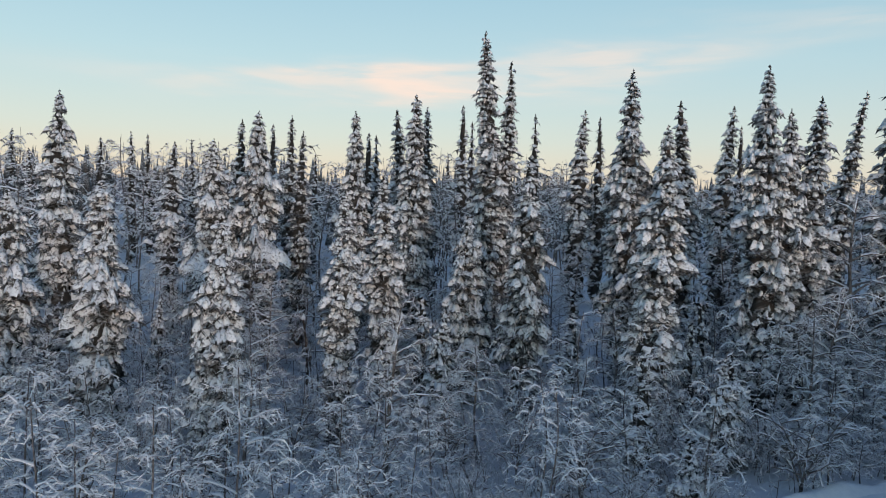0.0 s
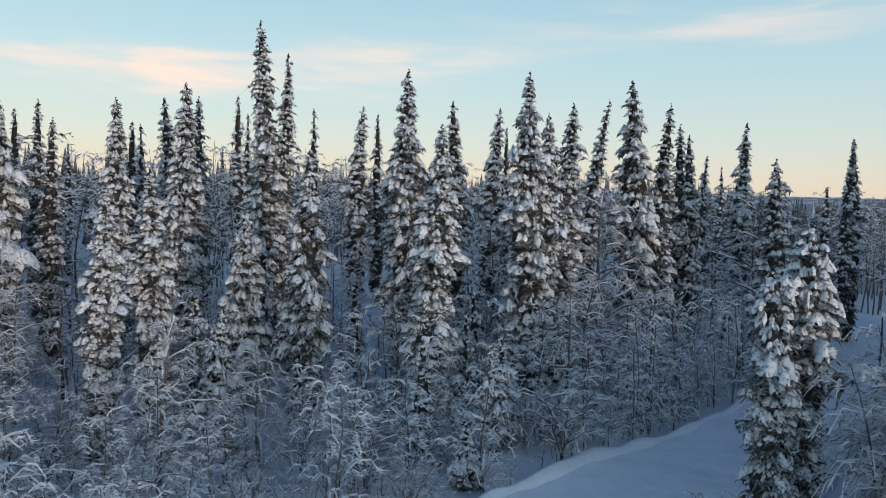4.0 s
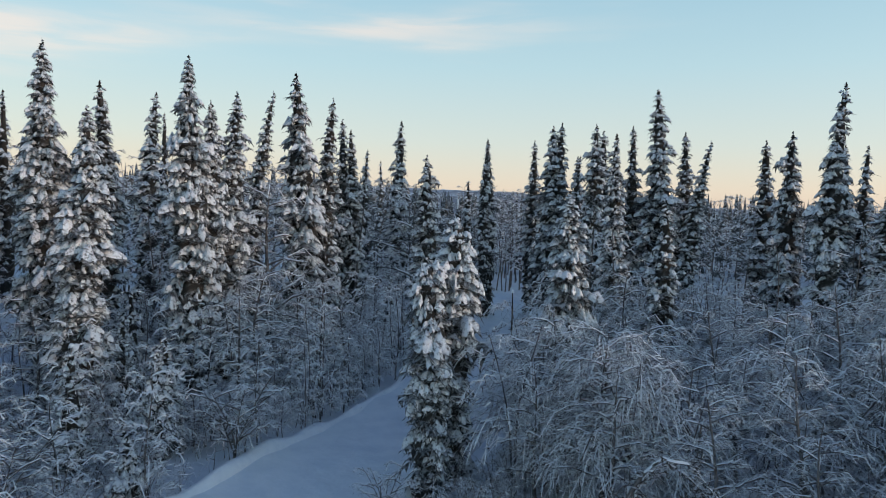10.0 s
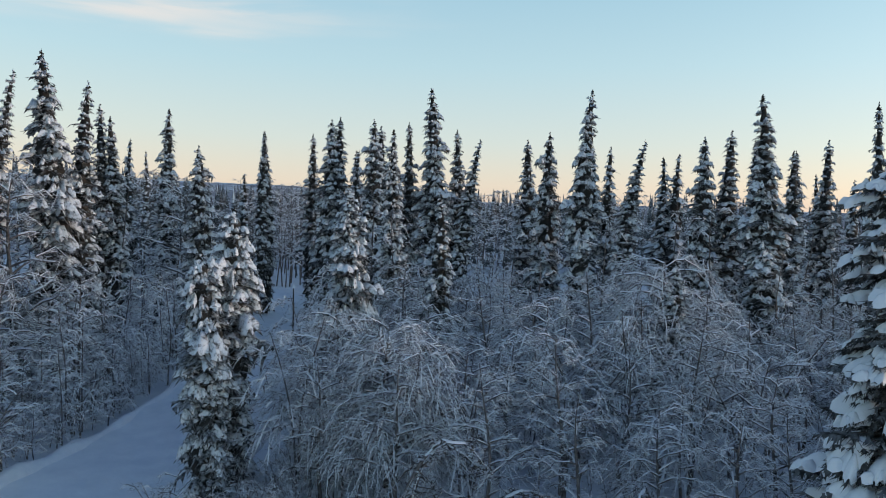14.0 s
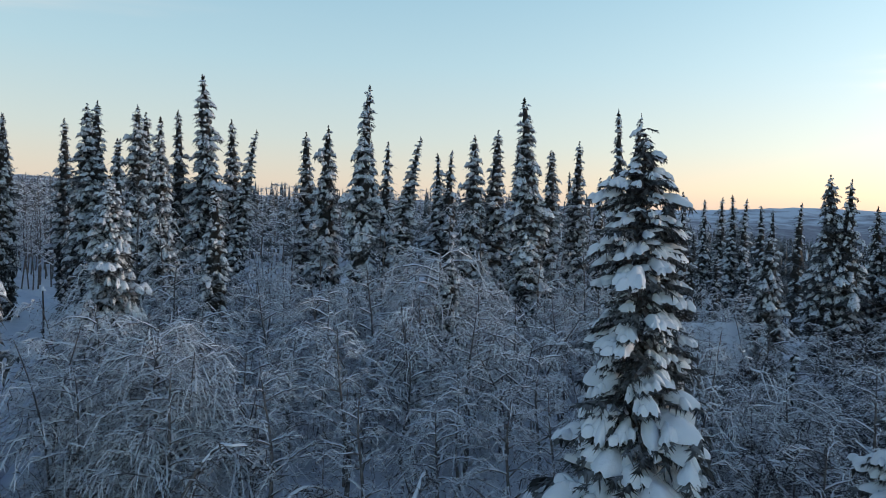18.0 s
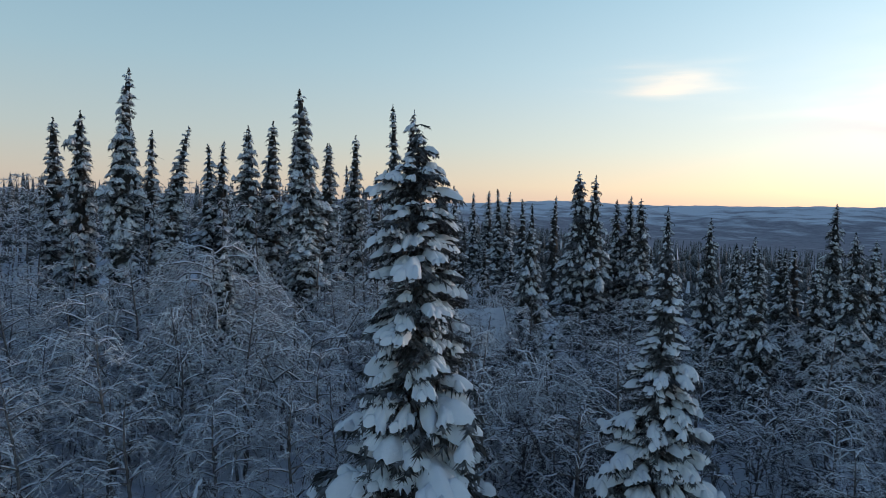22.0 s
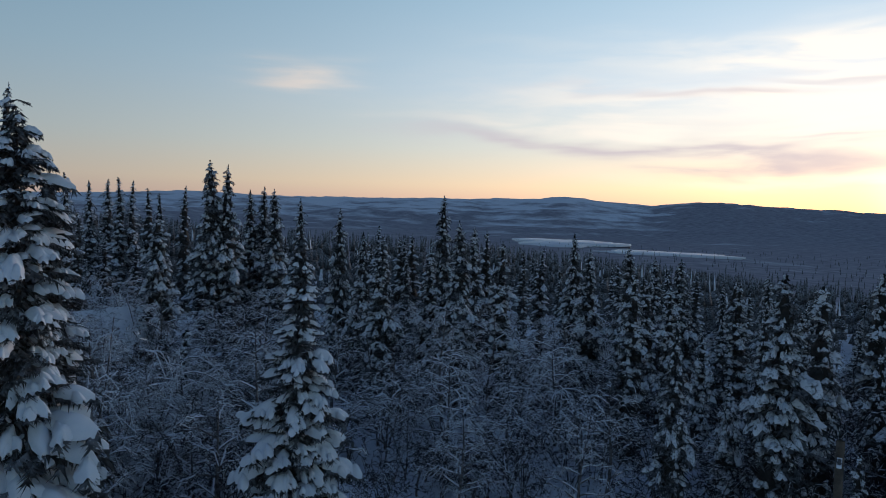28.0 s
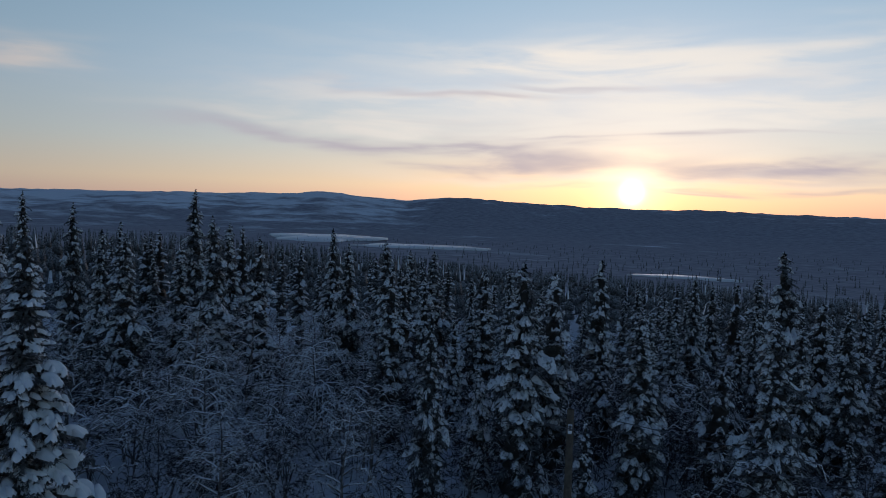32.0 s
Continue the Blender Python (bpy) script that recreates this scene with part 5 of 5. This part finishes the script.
sown("undergrowth", "round frosted crowns of bent willows", "undergrowth", 11, 110, 49.5, 104, 27, 62, (4.5, 8.5), CROWN, FROSTED, 1.3, rime=0.30)
sown("undergrowth", "frosted bushes under the spruces of the slope", "undergrowth", 4, 230, 97, 184, 20, 50, (1.5, 3.8), BUSH_SHADED, SHADED, 2.3, rime=0.08)
sown("undergrowth", "backlit crowns of willows on the slope, coloured dark", "undergrowth", 9, 160, 97, 182, 24, 75, (3.0, 6.0), CROWN_SHADED, SHADED, 2.1, rime=0.12)
sown("undergrowth", "low dark bushes beside the road cut", "undergrowth", 15, 45, 43.5, 51, 21, 33, (0.8, 2.2), BUSH, FROSTED, 1.4, rime=0.15)
sown("birch_wood", "grey haze of bare frosted birches behind the spruces", "birch wood", 5, 270, -40, 48, 55, 140, (7, 24), FAR, FROSTED, 4.0, True, rime=0.35)
sown("birch_wood", "bare frosted birches closing off the wood", "birch wood", 6, 300, 46, 98, 48, 160, (6, 14), FAR, FROSTED, 3.0, True, rime=0.35)
sown("birch_wood", "grey birches closing off the road cut", "birch wood", 16, 45, 45, 51, 83, 130, (6, 16), FAR, FROSTED, 3.2, True, rime=0.25)
sown("birch_wood", "bare birches between the spruces of the slope", "birch wood", 7, 190, 97, 184, 50, 200, (5, 9), FAR, SHADED, 3.2, rime=0.12)
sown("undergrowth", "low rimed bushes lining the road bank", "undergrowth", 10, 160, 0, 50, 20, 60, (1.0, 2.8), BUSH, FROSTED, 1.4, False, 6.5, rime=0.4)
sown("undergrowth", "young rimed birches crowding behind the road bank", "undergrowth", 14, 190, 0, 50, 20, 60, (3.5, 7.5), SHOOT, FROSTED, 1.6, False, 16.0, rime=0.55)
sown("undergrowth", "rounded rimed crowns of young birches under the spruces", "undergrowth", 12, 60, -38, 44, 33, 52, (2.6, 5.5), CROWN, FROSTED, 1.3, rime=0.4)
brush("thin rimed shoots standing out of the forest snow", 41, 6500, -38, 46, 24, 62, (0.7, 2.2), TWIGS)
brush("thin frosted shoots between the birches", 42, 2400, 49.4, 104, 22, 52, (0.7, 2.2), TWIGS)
brush("thin backlit shoots, coloured dark, in the snow of the slope", 43, 5000, 100, 186, 19, 60, (0.7, 2.2), TWIGS_BARE_SHADED)

# ---- far woods ----
def far_woods():
    """The woods down in the valley, joined: small ragged snow-tipped cones, more of them than one could count."""
    rng = np.random.default_rng(3)
    vs, fs, sl, n = [], [], [], 0
    want = 5200
    b = rng.uniform(-50, 186, want * 3)
    d = 110 * (1500 / 110) ** rng.uniform(0, 1, want * 3)
    keep = (b > 92) | (d < 320)
    b, d = b[keep][:want], d[keep][:want]
    x, y = d * np.sin(np.radians(b)), d * np.cos(np.radians(b))
    z = ground_z(x, y)
    room = 12 + d * np.tan(np.radians([canopy(q) for q in b])) - z
    h = np.minimum(rng.uniform(6, 15, len(b)), np.where(b < 97, room, np.maximum(room, 6)))
    for i in range(len(b)):
        if h[i] < 3 or open_ground(x[i], y[i]):
            continue
        r = h[i] * rng.uniform(0.08, 0.13)
        lv = 4
        for q in range(lv):
            zb, zt = h[i] * (0.10 + 0.2 * q), h[i] * min(1.0, 0.42 + 0.2 * q)
            rr = r * (1 - 0.21 * q)
            a = rng.uniform(0, 6.28) + np.arange(5) * 1.2566
            jag = rng.uniform(0.7, 1.25, 5)
            ring = np.stack([x[i] + rr * jag * np.cos(a), y[i] + rr * jag * np.sin(a), np.full(5, z[i] + zb) + rng.uniform(-.2, .2, 5)], 1)
            vs += [ring, [[x[i], y[i], z[i] + zt]]]
            fs += [(n + j, n + (j + 1) % 5, n + 5) for j in range(5)]
            sl += [1 if rng.uniform() < 0.015 else 0 for _ in range(5)]
            n += 6
    me = mesh_of("far_woods", np.concatenate(vs), np.array(fs), [NEEDLES, SNOW], sl)
    tagged(new("far_woods", me), "dense snow-dusted spruce woods covering the valley slope", "forest", kind="stuff")


far_woods()


# ---- the cabin in the wood ----
def boxy(x0, x1, y0, y1, z0, z1):
    """A box with softened edges, as points and triangles."""
    bm = bmesh.new()
    bmesh.ops.create_cube(bm, size=1.0, matrix=Matrix.Translation(((x0 + x1) / 2, (y0 + y1) / 2, (z0 + z1) / 2)) @ Matrix.Diagonal((x1 - x0, y1 - y0, z1 - z0, 1)))
    k = 0.12 * min(x1 - x0, y1 - y0, z1 - z0)
    bmesh.ops.bevel(bm, geom=bm.edges[:], offset=k, segments=1, affect="EDGES")
    bmesh.ops.triangulate(bm, faces=bm.faces[:])
    bm.verts.index_update()
    v = np.array([q.co[:] for q in bm.verts])
    f = np.array([[q.index for q in p.verts] for p in bm.faces], np.int32)
    bm.free()
    return v, f


def cabin(x, y, turn):
    ob = tagged(new("cabin"), "small dark log cabin under a thick snow roof", "cabin")
    ob.matrix_basis = Matrix.Translation((x, y, float(ground_z(x, y)) - 0.1)) @ Matrix.Rotation(radians(turn), 4, "Z")
    # log courses on all four sides
    for k in range(12):
        z = 0.12 + 0.21 * k
        for yy in (-2.0, 2.0):
            part("log", mesh_of("log", *tube([(-2.75, yy, z), (0, yy, z), (2.75, yy, z)], [0.115, 0.12, 0.115], 8), [LOGS], smooth=True), ob)
        for xx in (-2.5, 2.5):
            part("log", mesh_of("log", *tube([(xx, -2.25, z + 0.105), (xx, 0, z + 0.105), (xx, 2.25, z + 0.105)], [0.115, 0.12, 0.115], 8), [LOGS], smooth=True), ob)
    for xx in (-2.5, 2.5):
        v = np.array([(xx - 0.05, -2.1, 2.5), (xx - 0.05, 2.1, 2.5), (xx - 0.05, 0, 4.3), (xx + 0.05, -2.1, 2.5), (xx + 0.05, 2.1, 2.5), (xx + 0.05, 0, 4.3)])
        part("gable", mesh_of("gable", v, [(0, 1, 2), (3, 5, 4), (0, 3, 4), (0, 4, 1), (1, 4, 5), (1, 5, 2), (2, 5, 3), (2, 3, 0)], [LOGS]), ob)
    for side in (-1, 1):
        s = np.linspace(0, 1, 9)
        xs = np.linspace(-3.1, 3.1, 13)
        gx, gs = np.meshgrid(xs, s, indexing="ij")
        yy = side * 2.75 * gs
        zr = 4.45 - 2.3 * gs
        deck = np.stack([gx, yy, zr], -1).reshape(-1, 3)
        roof = part("roof", mesh_of("roof", *join([(deck, grid_tris(13, 9)), (deck - [0, 0, 0.10], grid_tris(13, 9))]), [LOGS]), ob)
        edge = np.minimum(np.minimum((gx + 3.1), (3.1 - gx)), (1 - gs) * 2.5)
        th = 0.42 * np.clip(edge / 0.35, 0, 1) ** 0.5 + 0.04 * np.sin(gx * 2.1) * np.cos(gs * 5)
        snow = np.stack([gx * 1.01, yy * 1.02, zr + 0.01 + th], -1).reshape(-1, 3)
        part("snow_cap", mesh_of("snow_cap", snow, grid_tris(13, 9), [SNOW], smooth=True), roof, "smooth thick snow on the roof")
    w = part("window", mesh_of("window", *boxy(-0.5, 0.5, -2.16, -2.10, 1.1, 1.9), [GLASS]), ob, "small dark window")
    for a in ((-0.58, -0.5, 1.02, 1.98), (0.5, 0.58, 1.02, 1.98), (-0.5, 0.5, 1.02, 1.1), (-0.5, 0.5, 1.9, 1.98)):
        part("window_frame", mesh_of("window_frame", *boxy(a[0], a[1], -2.19, -2.11, a[2], a[3]), [POLE]), w)


cabin(54.32, -8.65, -70)


# ---- the power line below ----
def utility_pole(x, y, h, turn):
    ob = tagged(new("utility_pole"), "weathered wooden power pole with snow on its crossarm", "utility pole", "poles of the power line")
    ob.matrix_basis = Matrix.Translation((x, y, float(ground_z(x, y)) - 0.2)) @ Matrix.Rotation(radians(turn), 4, "Z")
    z = np.linspace(0, h + 0.2, 8)
    part("post", mesh_of("post", *tube(np.stack([0.02 * np.sin(z), 0 * z, z], 1), 0.13 - 0.006 * z, 10), [POLE], smooth=True), ob)
    arm = part("crossarm", mesh_of("crossarm", *boxy(-0.7, 0.7, -0.05, 0.05, h - 0.33, h - 0.23), [POLE]), ob)
    part("snow_cap", mesh_of("snow_cap", *boxy(-0.68, 0.68, -0.05, 0.05, h - 0.23, h - 0.16), [SNOW], smooth=True), arm, "line of snow on the arm")
    for k in (-0.6, 0.6):
        part("insulator", mesh_of("insulator", *tube([(k, 0, h - 0.23), (k, 0, h - 0.18), (k, 0, h - 0.14), (k, 0, h - 0.05)], [0.03, 0.055, 0.035, 0.04], 8), [WIRE], smooth=True), ob)
    return ob


def wire(a, b, sag):
    u = np.linspace(0, 1, 24)[:, None]
    line = np.array(a) * (1 - u) + np.array(b) * u
    line[:, 2] -= sag * 4 * (u * (1 - u))[:, 0]
    tagged(new("power_cable", mesh_of("power_cable", *tube(line, np.full(24, 0.012), 5), [WIRE], smooth=True)), "thin sagging overhead cable between poles", "cable", "cables of the power line")


utility_pole(7.68, -16.28, 7.12, 115)
POLE_A = (7.68, -16.28, 6.91)
POLE_B = at(200, 21)
utility_pole(POLE_B[0], POLE_B[1], 6.8, 20)
for k in (-0.7, 0.7):
    wire((POLE_A[0] + k * 0.5, POLE_A[1] + k, POLE_A[2] - 0.1), (POLE_B[0] + k * 0.5, POLE_B[1] + k, float(ground_z(*POLE_B)) + 6.6), 0.35)
